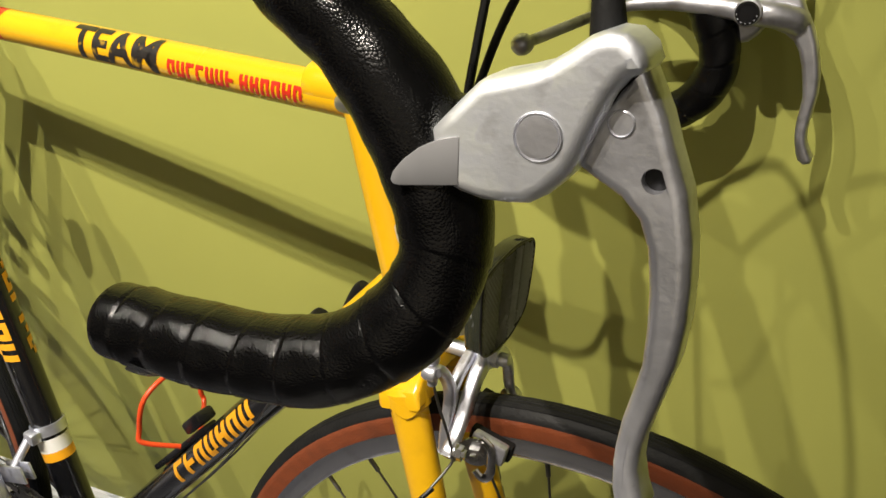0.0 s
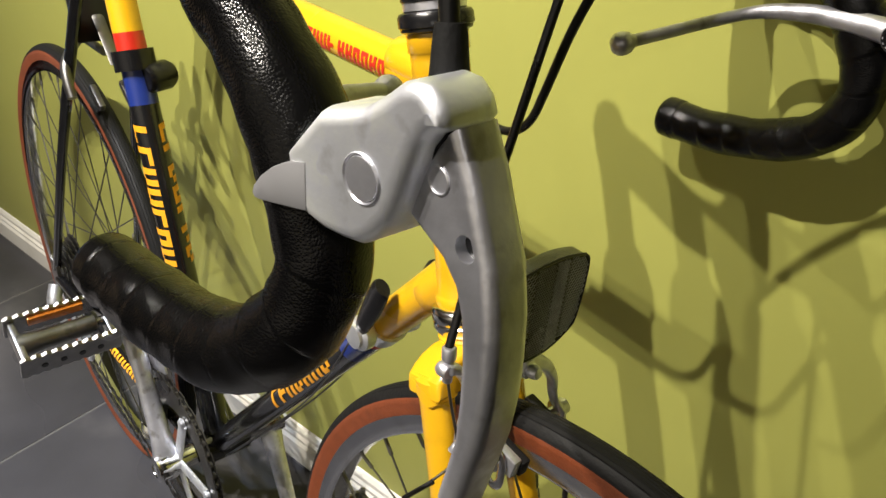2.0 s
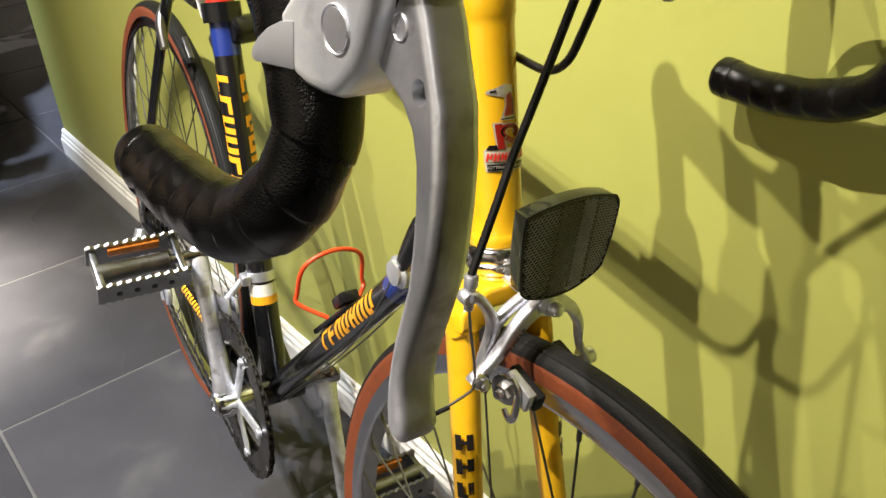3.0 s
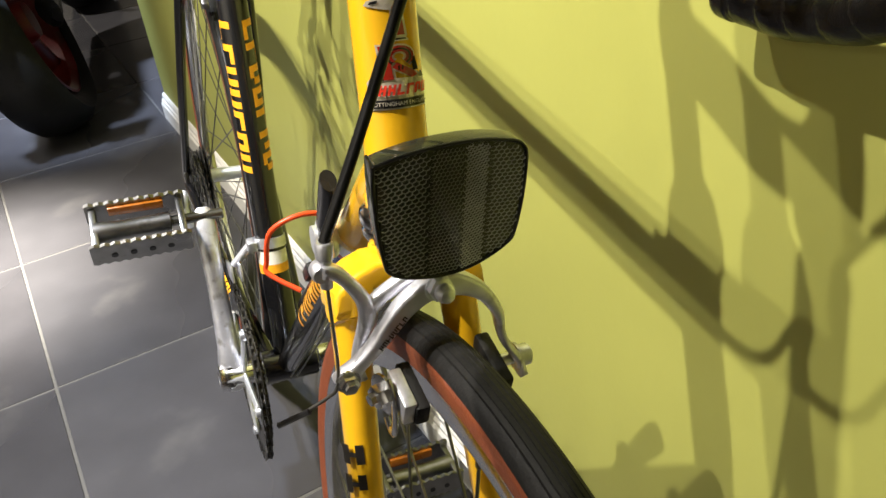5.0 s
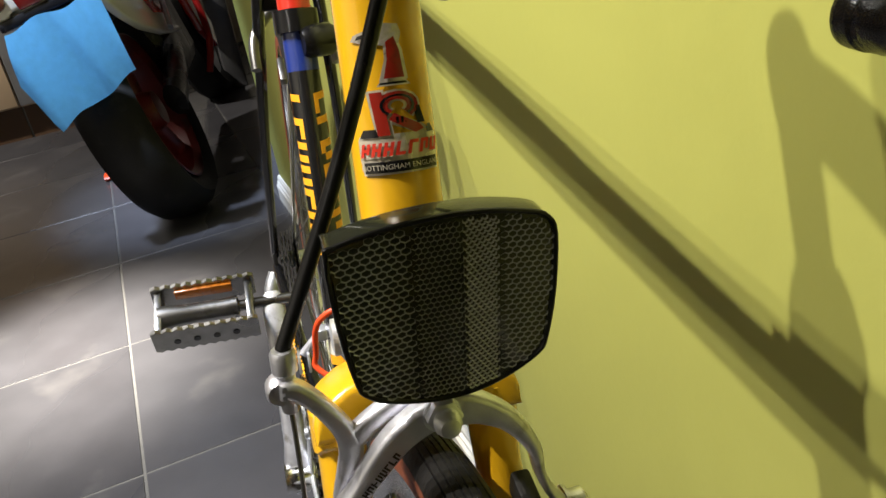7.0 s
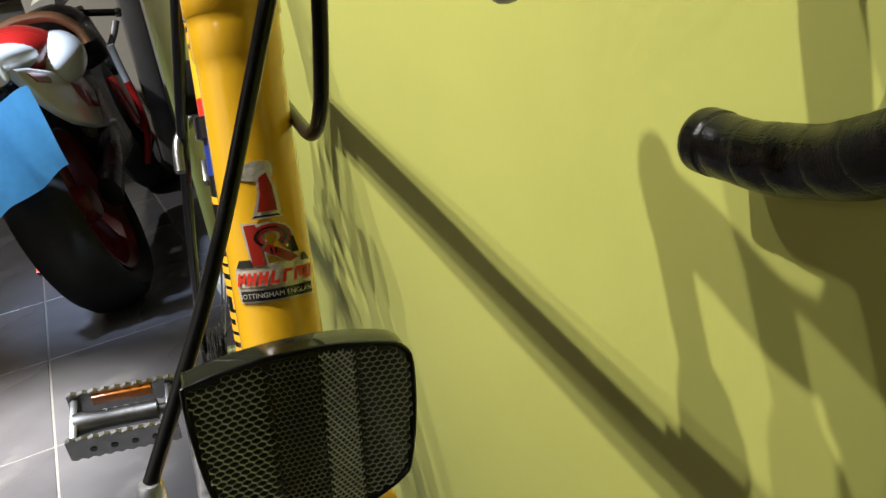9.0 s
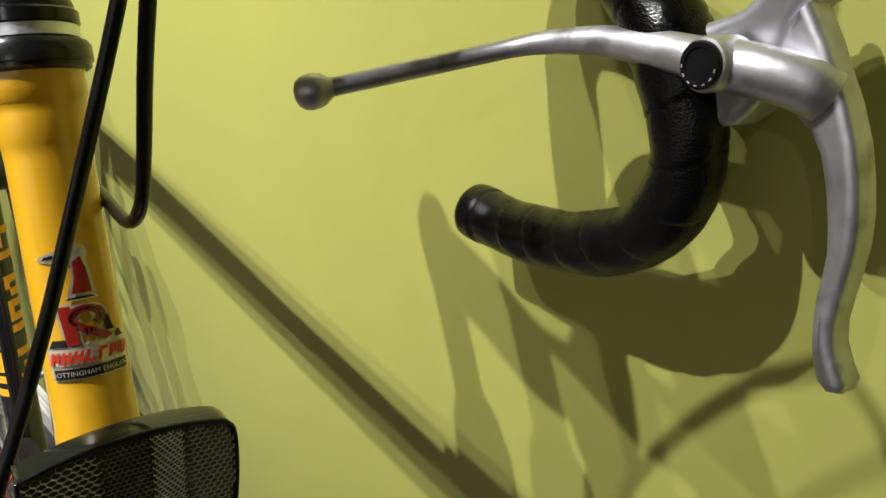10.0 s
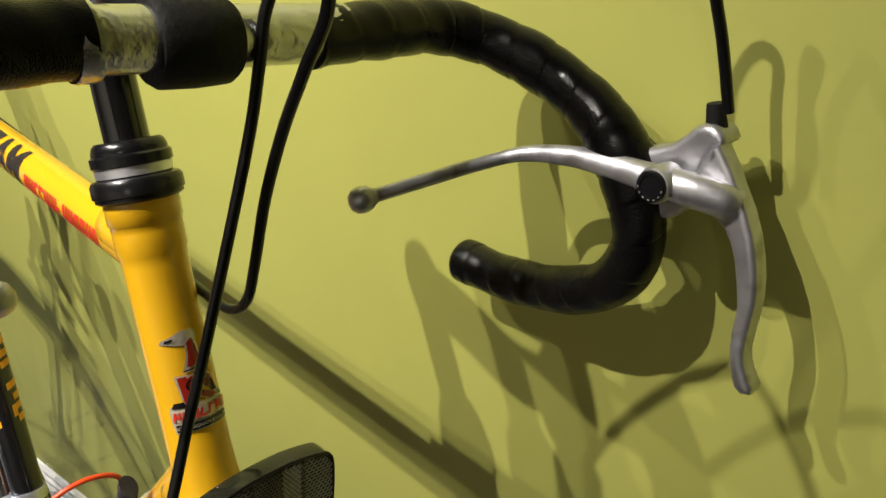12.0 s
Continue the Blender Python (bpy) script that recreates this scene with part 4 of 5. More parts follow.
block_letters(bm, 8, 0.0022, 0.0030, 0.0004, 0.1, 4)
lean = Matrix(((0, 0, 1, -0.0003), (0.66, -0.75, 0, -0.0285), (0.75, 0.66, 0, 0.6745), (0, 0, 0, 1)))
bmesh.ops.transform(bm, matrix=lean, verts=bm.verts)
part("brand_lettering", bm, DECAL_BLACK, front_brake, "black brand shapes stamped on the arm")
bm = fresh()
forged(bm, [(-0.0580, 0.7090, 0.0060), (-0.0530, 0.7080, 0.0068), (-0.0460, 0.7005, 0.0066), (-0.0390, 0.6890, 0.0075), (-0.0365, 0.6790, 0.0090), (-0.0395, 0.6690, 0.0062), (-0.0420, 0.6590, 0.0058), (-0.0430, 0.6480, 0.0065), (-0.0420, 0.6410, 0.007)], -0.0135, 0.0038)
forged(bm, [(-0.0380, 0.6810, 0.008), (-0.0330, 0.6850, 0.0085), (-0.0260, 0.6905, 0.0080), (-0.0160, 0.6950, 0.0090), (-0.0050, 0.6965, 0.0120), (0.0060, 0.6935, 0.0120)], -0.0135, 0.0036)
lathe(bm, V(-0.0205, -0.0575, 0.7075), (1, 0, 0), [(0, 0), (0.0042, 0.0), (0.0050, 0.0016), (0.0050, 0.0070), (0.0042, 0.0084), (0, 0.0084)], 20)
part("rear_arm", bm, ALLOY_DULL, front_brake, "forked rear caliper arm", smooth=50)
bm = fresh()
lathe(bm, V(-0.016, -0.0055, 0.6945), (1, 0, 0), [(0, -0.03), (0.005, -0.03), (0.005, 0.0145), (0.0070, 0.0145), (0.0070, 0.0156), (0.0, 0.0156)], 24)
lathe(bm, V(-0.016, -0.0055, 0.6945), (1, 0, 0.08), [(0, 0.0155), (0.0064, 0.0155), (0.0064, 0.0200), (0.0050, 0.0206), (0, 0.0206)], 6)
lathe(bm, V(-0.016, -0.0055, 0.6945), (1, 0, 0.08), [(0.0044, 0.0200), (0.0044, 0.0206), (0.0048, 0.0215), (0.0047, 0.0240), (0.0035, 0.0268), (0, 0.0280)], 24)
part("pivot_bolt", bm, ALLOY, front_brake, "domed chrome pivot nut")
bm = fresh()
rows = [(0, -0.003), (0.0030, -0.003), (0.0034, 0.003), (0.0046, 0.003), (0.0046, 0.0055)]
for k in range(5):
    rows += [(0.0028, 0.0060 + k * 0.0014), (0.0034, 0.0066 + k * 0.0014)]
rows += [(0.0044, 0.0132), (0.0044, 0.0200), (0.0036, 0.0212), (0, 0.0212)]
lathe(bm, V(-0.0165, -0.0550, 0.7010), (0, 0, 1), rows, 18)
part("cable_adjuster", bm, ALLOY_DULL, front_brake, "knurled barrel adjuster")
bm = fresh()
e = V(-0.001, -0.0520, 0.6530)
lathe(bm, e, (1, 0, 0), [(0, 0), (0.0062, 0), (0.0062, 0.0014), (0, 0.0014)], 20)
lathe(bm, e + V(0.0012, 0, 0), (1, 0, 0), [(0, 0), (0.0050, 0), (0.0050, 0.0040), (0.0030, 0.0044), (0.0030, 0.0062), (0, 0.0066)], 6)
part("cable_anchor", bm, CHROME, front_brake, "cable anchor bolt")
cable("inner_wire", [(-0.0165, -0.0550, 0.702), (-0.012, -0.0550, 0.685), (-0.004, -0.0555, 0.664), (0.000, -0.0575, 0.652), (-0.002, -0.062, 0.645), (-0.012, -0.078, 0.628)], 0.0009, STEEL, "bare brake wire", TURN)
bm = fresh()
sweep(bm, [(-0.006, -0.0705, 0.636), (-0.017, -0.084, 0.622)], 0.0016, 8)
part("wire_end_cap", bm, PLASTIC, bike, "", TURN)
bm = fresh()
c = V(0.010, -0.0235, 0.6450)
box(bm, (0.030, 0.0075, 0.0125), Matrix.Translation(c) @ pose(0, 0, 0, 0, 12, 0), 0.0015)
shoe = part("brake_shoe", bm, RUBBER, front_brake, "black rubber brake block")
bm = fresh()
box(bm, (0.024, 0.0070, 0.0145), Matrix.Translation(c + V(0.001, -0.0058, 0.0005)) @ pose(0, 0, 0, 0, 12, 0), 0.0015)
part("holder", bm, ALLOY_DULL, shoe, "grey metal block holder")
bm = fresh()
lathe(bm, V(0.004, -0.0330, 0.6440), (0.25, -1, 0), [(0, -0.004), (0.0030, -0.004), (0.0030, 0.002), (0.0105, 0.002), (0.0105, 0.0036), (0.0060, 0.0040), (0.0, 0.0040)], 24)
lathe(bm, V(0.004, -0.0330, 0.6440), (0.25, -1, 0), [(0.0062, 0.0035), (0.0062, 0.0085), (0.0035, 0.0090), (0.0030, 0.0115), (0, 0.0118)], 6)
part("shoe_nut", bm, CHROME, front_brake)
bm = fresh()
sweep(bm, spline([V(0.008, -0.0345, 0.6540), V(0.014, -0.0345, 0.6500), V(0.0155, -0.0345, 0.6400), V(0.0145, -0.0345, 0.6290), V(0.0095, -0.0345, 0.6240), V(0.004, -0.0345, 0.6280)], 5), (0.0012, 0.0032), 10)
part("shoe_guide", bm, CHROME, front_brake, "bent steel shoe guide")
bm = fresh()
c = V(-0.008, 0.0300, 0.6330)
box(bm, (0.034, 0.0085, 0.0125), Matrix.Translation(c) @ pose(0, 0, 0, 0, 14, 0), 0.0020)
part("brake_shoe", bm, RUBBER, front_brake, "black rubber brake block")
bm = fresh()
lathe(bm, c + V(0.0, 0.003, 0.0), (0, 1, 0), [(0, 0), (0.0035, 0), (0.0035, 0.010), (0.0080, 0.010), (0.0080, 0.0115), (0.006, 0.012), (0.006, 0.018), (0.003, 0.020), (0, 0.020)], 16)
part("shoe_nut", bm, ALLOY_DULL, front_brake)

# ---- front reflector ----


def reflector():
    out = [(-0.0375, 0.7710), (-0.0355, 0.7735), (-0.024, 0.7765), (-0.008, 0.7785), (0.010, 0.7785), (0.026, 0.7755), (0.0315, 0.7725), (0.0340, 0.766), (0.0340, 0.745), (0.0318, 0.726), (0.0290, 0.7195), (0.018, 0.7125),
           (0.006, 0.7085), (-0.008, 0.7080), (-0.022, 0.7110), (-0.0290, 0.7150), (-0.0322, 0.7210), (-0.0360, 0.745)]
    out = [(p.x, p.y) for p in spline([(y, z, 0) for y, z in out], 3, closed=True)]
    tilt = Matrix.Translation((-0.0005, -0.0015, 0.7370)) @ pose(0, 0, 0, 0, 3, 0) @ Matrix.Diagonal((1, 1, 0.94, 1)) @ Matrix.Translation((0, 0, -0.7420))
    flat = tilt @ Matrix(((0, 1, 0, 0), (1, 0, 0, 0), (0, 0, 1, 0), (0, 0, 0, 1)))
    bm = fresh()
    puff(bm, out, 0.0060, flat, 0.0018, 3)
    body = part("front_reflector", bm, LENS, bike, "smoked clear front reflector with moulded prisms", TURN)
    bm = fresh()
    rim = [flat @ V(x, 0.0058, z) for x, z in out]
    sweep(bm, rim, 0.0009, 8, closed=True)
    part("rim", bm, PLASTIC, body, "black rim")
    # moulded prisms: honeycomb pits in the outer strips, fine upright and slanting ridges between
    bm = fresh()
    strips = ((-0.037, -0.0120, 0.0031, 0.0022), (-0.0120, 0.0038, 0.0020, 0.0019), (0.0038, 0.0158, 0.0018, 0.0016), (0.0158, 0.0345, 0.0027, 0.0020))
    for n, (y0, y1, w, h) in enumerate(strips):
        for iz in range(int(0.074 / h)):
            for iy in range(int((y1 - y0) / w) + 2):
                y = y0 + w * (iy + (0.5 if iz % 2 else 0.0))
                z = 0.7070 + iz * h + (0.10, 0.0, 0.30, -0.08)[n] * (y - y0)
                if y - w * 0.2 < y0 or y + w * 0.2 > y1 or not inside(y, z, out, 0.0018):
                    continue
                hexa = ((-0.5, -0.33), (-0.5, 0.33), (0.0, 0.66), (0.5, 0.33), (0.5, -0.33), (0.0, -0.66))
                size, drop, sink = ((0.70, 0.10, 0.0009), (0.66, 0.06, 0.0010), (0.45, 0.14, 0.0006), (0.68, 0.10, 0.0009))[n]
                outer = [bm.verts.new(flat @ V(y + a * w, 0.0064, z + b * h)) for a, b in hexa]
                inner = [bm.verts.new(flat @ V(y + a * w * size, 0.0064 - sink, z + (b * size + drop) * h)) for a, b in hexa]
                # walls carry the painted glint, pit floors the painted shade
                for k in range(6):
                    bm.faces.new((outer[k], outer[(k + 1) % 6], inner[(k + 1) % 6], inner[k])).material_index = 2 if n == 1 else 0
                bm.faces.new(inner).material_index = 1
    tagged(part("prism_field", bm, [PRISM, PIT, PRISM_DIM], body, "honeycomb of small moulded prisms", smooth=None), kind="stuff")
    bm = fresh()
    sweep(bm, spline([(0.004, -0.002, 0.722), (-0.012, -0.002, 0.712), (-0.030, -0.003, 0.704), (-0.040, -0.004, 0.700)], 4), (0.008, 0.0012), 10)
    part("bracket", bm, STEEL, body, "flat steel bracket")


def inside(y, z, outline, margin):
    hit = False
    far = True
    for (a, b), (c, d) in zip(outline, outline[1:] + outline[:1]):
        if (b > z) != (d > z) and y < (c - a) * (z - b) / (d - b) + a:
            hit = not hit
        e = Vector((c - a, d - b))
        t = max(0, min(1, ((y - a) * e.x + (z - b) * e.y) / max(e.length_squared, 1e-12)))
        if math.hypot(y - a - t * e.x, z - b - t * e.y) < margin:
            far = False
    return hit and far


reflector()

# ---- wheels ----


def wheel(hub, m, spokes, teeth, name, label):
    bm = fresh()
    n = 120
    prof = [(-0.0085, 0.3085, 2), (-0.0105, 0.3125, 2), (-0.0108, 0.3170, 1), (-0.0122, 0.3225, 1), (-0.0122, 0.3275, 0), (-0.0100, 0.3320, 0), (-0.0076, 0.3340, 0), (-0.0072, 0.3334, 0), (-0.0068, 0.3346, 0), (-0.0046, 0.3355, 0), (-0.0042, 0.3349, 0), (-0.0038, 0.3357, 0), (-0.0016, 0.3361, 0), (-0.0012, 0.3355, 0), (-0.0008, 0.3362, 0), (0.0008, 0.3362, 0), (0.0012, 0.3355, 0), (0.0016, 0.3361, 0), (0.0038, 0.3357, 0), (0.0042, 0.3349, 0), (0.0046, 0.3355, 0), (0.0068, 0.3346, 0), (0.0072, 0.3334, 0), (0.0076, 0.3340, 0), (0.0100, 0.3320, 0), (0.0122, 0.3275, 1), (0.0122, 0.3225, 1), (0.0108, 0.3170, 2), (0.0105, 0.3125, 2), (0.0085, 0.3085, 2)]
    rings = []
    for k in range(n):
        a = 2 * math.pi * k / n
        rings.append([bm.verts.new(hub + V(r * math.sin(a), y, r * math.cos(a))) for y, r, _ in prof])
    for k in range(n):
        a, b = rings[k], rings[(k + 1) % n]
        for j in range(len(prof) - 1):
            mi = 0 if prof[j][1] + prof[j + 1][1] > 0.6555 else 1
            f = bm.faces.new((a[j], a[j + 1], b[j + 1], b[j]))
            f.material_index = mi
            f.smooth = True
    part_wheel = part(name, bm, [RUBBER, GUM], bike, label, m, smooth=30)
    part_wheel.name = name
    bm = fresh()
    prof = [(-0.0100, 0.3150), (-0.0106, 0.3150), (-0.0102, 0.3010), (-0.0088, 0.2978), (0.0, 0.2965), (0.0088, 0.2978), (0.0102, 0.3010), (0.0106, 0.3150), (0.0100, 0.3150)]
    rings = []
    for k in range(n):
        a = 2 * math.pi * k / n
        rings.append([bm.verts.new(hub + V(r * math.sin(a), y, r * math.cos(a))) for y, r in prof])
    for k in range(n):
        a, b = rings[k], rings[(k + 1) % n]
        for j in range(len(prof) - 1):
            bm.faces.new((a[j], a[j + 1], b[j + 1], b[j])).smooth = True
    part("rim", bm, CHROME, part_wheel, "polished alloy rim", smooth=30)
    bm = fresh()
    lathe(bm, hub + V(0, -0.055, 0), (0, 1, 0), [(0, 0), (0.005, 0), (0.005, 0.012), (0.012, 0.013), (0.013, 0.020), (0.021, 0.021), (0.021, 0.024), (0.011, 0.028), (0.010, 0.082), (0.021, 0.086), (0.021, 0.089), (0.013, 0.090), (0.012, 0.097), (0.005, 0.098), (0.005, 0.11), (0, 0.11)], 24)
    part("hub", bm, ALLOY, part_wheel)
    for k in range(spokes):
        a = 2 * math.pi * (k + 0.25) / spokes
        s = -1 if k % 2 else 1
        cross = 0.62 * (1 if (k // 2) % 2 else -1)
        p = hub + V(0.299 * math.sin(a), 0, 0.299 * math.cos(a))
        q = hub + V(0.0195 * math.sin(a + cross * 2.2), s * 0.033, 0.0195 * math.cos(a + cross * 2.2))
        bm = fresh()
        sweep(bm, [p, p.lerp(q, 0.055), p.lerp(q, 0.058), q], lambda t: 0.0019 if t < 0.4 else 0.0010, 6)
        part("spoke", bm, STEEL, part_wheel)
    return part_wheel


front_wheel = wheel(HUB_F, TURN, 36, 0, "front_wheel", "front wheel with black tread and brown gum sidewalls")
wheel(HUB_R, Matrix(), 36, 0, "rear_wheel", "rear wheel with black tread and brown gum sidewalls")

# ---- drivetrain ----
bm = fresh()


def ring_gear(bm, centre, r, teeth, y, thick, inner):
    outer = []
    for k in range(teeth * 4):
        a = 2 * math.pi * k / (teeth * 4)
        rr = r + (0.0, 0.0030, 0.0030, 0.0)[k % 4]
        outer.append((rr * math.sin(a), rr * math.cos(a)))
    innr = [(inner * math.sin(2 * math.pi * k / (teeth * 4)), inner * math.cos(2 * math.pi * k / (teeth * 4))) for k in range(teeth * 4)]
    loops = [[bm.verts.new(centre + V(x, yy, z)) for x, z in pts] for yy, pts in ((y, outer), (y + thick, outer), (y + thick, innr), (y, innr))]
    for i in range(4):
        a, b = loops[i], loops[(i + 1) % 4]
        for k in range(len(a)):
            bm.faces.new((a[k], a[(k + 1) % len(a)], b[(k + 1) % len(b)], b[k]))


ring_gear(bm, BB, 0.1030, 52, -0.050, 0.003, 0.072)
chainring = part("chainring", bm, OILY, bike, "dark toothed outer chainring", smooth=None)
bm = fresh()
ring_gear(bm, BB, 0.0830, 42, -0.043, 0.003, 0.068)
part("inner_chainring", bm, OILY, bike, smooth=None)
PEDAL = {-1: V(-0.572, 0, 0.446), 1: V(-0.424, 0, 0.0900)}
for s in (-1, 1):
    p = PEDAL[s]
    bm = fresh()
    y0 = s * 0.068
    sweep(bm, [BB + V(0, y0, 0) + (p - BB) * t for t in (-0.09, -0.05, 0.0, 0.2, 0.6, 0.94, 1.04, 1.07)], lambda t: [(0.006, 0.008), (0.010, 0.016), (0.011, 0.018), (0.0075, 0.0125), (0.0070, 0.0105), (0.0070, 0.0125), (0.0065, 0.0115), (0.004, 0.006)][round(t * 7)], 16, up=(0, 1, 0))
    crank = part("crank_arm", bm, ALLOY_DULL, bike, "polished alloy crank arm")
    bm = fresh()
    lathe(bm, BB + V(0, s * 0.036, 0), (0, s, 0), [(0, 0), (0.014, 0), (0.014, 0.03), (0.017, 0.034), (0.017, 0.048), (0.010, 0.0495), (0.009, 0.047), (0, 0.047)], 24)
    part("crank_bolt_cap", bm, CHROME, crank)
    if s < 0:
        for k in range(5):
            a = 2 * math.pi * k / 5 + 0.3
            bm = fresh()
            sweep(bm, line(BB + V(0, -0.056, 0), BB + V(0.076 * math.sin(a), -0.052, 0.076 * math.cos(a))), (0.009, 0.003), 10, up=(0, 1, 0))
            lathe(bm, BB + V(0.0755 * math.sin(a), -0.051, 0.0755 * math.cos(a)), (0, -1, 0), [(0.006, 0), (0.006, 0.005), (0.003, 0.006), (0, 0.006)], 12)
            part("spider_arm", bm, ALLOY, crank)
    # pedal
    roll = Matrix.Translation(p + V(0, s * 0.139, 0.004)) @ pose(0, 0, 0, 0, 24 if s < 0 else 0, 0)
    bm = fresh()
    lathe(bm, roll @ V(0, -s * 0.048, 0), (0, s, 0), [(0, -0.045), (0.006, -0.045), (0.006, 0.012), (0.012, 0.014), (0.0110, 0.03), (0.0110, 0.07), (0.013, 0.086), (0.013, 0.096), (0, 0.098)], 20)
    pedal = part("pedal", bm, CAGE_STEEL, bike, "chromed cage pedal with an amber reflector")
    for e in (-1, 1):
        bm = fresh()
        teeth, length = 10, 0.108
        top = [(-length / 2 + length * k / (teeth * 2), 0.0175 if k % 2 else 0.0148) for k in range(teeth * 2 + 1)]
        out = top + [(x, -z) for x, z in top[::-1]]
        puff(bm, out, 0.0026, roll @ Matrix.Translation((e * 0.029, 0, 0)) @ Matrix.Rotation(radians(90), 4, "Z"), 0.0008, 1)
        cage = part("cage_plate", bm, CAGE_STEEL, pedal, "toothed steel cage plate", smooth=30)
        bm = fresh()
        if e > 0:
            # black discs instead of cut holes, their colour standing for the shade inside
            for k in range(4):
                lathe(bm, roll @ V(0.0312, -0.030 + 0.020 * k, -0.002), roll.to_3x3() @ V(1, 0, 0), [(0.0036, 0), (0.0036, 0.0012), (0.0, 0.0012)], 14)
            part("cage_bolt", bm, PLASTIC, pedal, "black discs standing for the shaded cage holes")
        else:
            box(bm, (0.005, 0.060, 0.013), roll @ Matrix.Translation((e * 0.030 + 0.005, 0, 0.005)), 0.001)
            part("pedal_reflector", bm, AMBER, pedal, "amber pedal reflector")
        bm = fresh()
        box(bm, (0.060, 0.008, 0.022), roll @ Matrix.Translation((0, e * 0.047, 0)), 0.002)
        part("side_plate", bm, CAGE_STEEL, pedal)

# chain, sprockets, rear derailleur
bm = fresh()
for k, r in enumerate((0.050, 0.046, 0.041, 0.036, 0.031, 0.027)):
    ring_gear(bm, HUB_R, r, int(r * 520), -0.030 - 0.0050 * k, 0.0018, 0.016)
part("sprocket", bm, OILY, bike, "dark freewheel sprockets", smooth=None)
chain_path = []
for k in range(13):
    a = math.radians(-5 + 190 * k / 12)
    chain_path.append(BB + V(0.1035 * math.sin(a), -0.0485, 0.1035 * math.cos(a)))
JOCKEY = [HUB_R + V(0.012, -0.048, -0.075), HUB_R + V(0.040, -0.048, -0.125)]
chain_path += [JOCKEY[1] + V(0, 0, -0.018), JOCKEY[1] + V(-0.016, 0, 0), JOCKEY[0] + V(0.016, 0, 0), JOCKEY[0] + V(0.012, 0, 0.014), HUB_R + V(-0.030, -0.046, -0.028), HUB_R + V(-0.041, -0.046, 0), HUB_R + V(-0.028, -0.046, 0.030), HUB_R + V(0.0, -0.046, 0.041)]
track = []
for a, b in zip(chain_path, chain_path[1:] + chain_path[:1]):
    n = max(1, round((b - a).length / 0.0127))
    track += [a.lerp(b, k / n) for k in range(n)]
bm = fresh()
for k, p in enumerate(track):
    q = track[(k + 1) % len(track)]
    d = (q - p).normalized()
    mid = (p + q) / 2
    frame_m = Matrix((V(d.x, d.y, d.z), V(0, 1, 0), d.cross(V(0, 1, 0)))).transposed().to_4x4()
    frame_m.translation = mid
    for s in (-1, 1):
        box(bm, (0.0145, 0.0012, 0.0080), frame_m @ Matrix.Translation((0, s * (0.0034 if k % 2 else 0.0024), 0)))
part("chain", bm, OILY, bike, "oily dark chain", smooth=None)
bm = fresh()
for c in JOCKEY:
    lathe(bm, c + V(0, -0.004, 0), (0, 1, 0), [(0, 0), (0.019, 0), (0.021, 0.002), (0.021, 0.006), (0.019, 0.008), (0, 0.008)], 20)
for s in (-1, 1):
    sweep(bm, [JOCKEY[0] + V(0, s * 0.007, 0.01), JOCKEY[0] + V(0.006, s * 0.007, 0), JOCKEY[1] + V(0, s * 0.007, -0.01)], (0.002, 0.010), 10, up=(1, 0, 0))
sweep(bm, spline([HUB_R + V(0.0, -0.066, -0.020), HUB_R + V(0.012, -0.076, -0.045), HUB_R + V(0.016, -0.066, -0.072)], 5), (0.011, 0.011), 12)
part("rear_derailleur", bm, ALLOY, bike, "alloy rear derailleur")

# shifters, bottle cage and pump peg on the down tube
bm = fresh()
c = DT_A.lerp(BB, 0.192)
sweep(bm, line(c - dt_dir * 0.008, c + dt_dir * 0.008), 0.0172, 24)
boss = part("shifter_clamp", bm, ALLOY, bike, "silver shifter clamp")
for s in (-1, 1):
    bm = fresh()
    lathe(bm, c + V(0, s * 0.016, 0), (0, s, 0), [(0, 0), (0.012, 0), (0.0135, 0.002), (0.0135, 0.009), (0.010, 0.011), (0.010, 0.014), (0.004, 0.015), (0, 0.015)], 22)
    part("shifter_drum", bm, ALLOY, boss)
    bm = fresh()
    y = s * 0.0245
    sweep(bm, spline([c + V(0.002, y, 0.002), c + V(0.008, y, 0.016), c + V(0.017, y, 0.033), c + V(0.026, y, 0.050), c + V(0.030, y, 0.056)], 5), lambda t: (0.0035 + 0.0015 * t, 0.0050 + 0.0045 * math.sin(t * 2.6)), 14, up=(1, 0, 0))
    part("shift_lever", bm, PLASTIC, boss, "black gear shift lever")
for s in (-1, 1):
    cable("gear_wire", [c + V(-0.01, s * 0.022, -0.008), DT_A.lerp(BB, 0.5) + V(0.012, s * 0.006, -0.014), DT_A.lerp(BB, 0.97) + V(0.010, s * 0.004, -0.018)], 0.0009, STEEL, "bare gear wire")
c = DT_A.lerp(BB, 0.60)
up_n = V(-0.7, 0, 0.714)
wire = [c + up_n * 0.018 + dt_dir * 0.045 + V(0, -0.012, 0), c + up_n * 0.040 + dt_dir * 0.040 + V(0, -0.036, 0), c + up_n * 0.050 + dt_dir * 0.046 + V(0, -0.036, 0), c + up_n * 0.068 + dt_dir * 0.074 + V(0, -0.030, 0),
        c + up_n * 0.074 + dt_dir * 0.086 + V(0, 0, 0), c + up_n * 0.068 + dt_dir * 0.074 + V(0, 0.030, 0), c + up_n * 0.050 + dt_dir * 0.046 + V(0, 0.036, 0), c + up_n * 0.040 + dt_dir * 0.040 + V(0, 0.036, 0), c + up_n * 0.018 + dt_dir * 0.045 + V(0, 0.012, 0)]
bm = fresh()
sweep(bm, spline(wire, 6), 0.0024, 10)
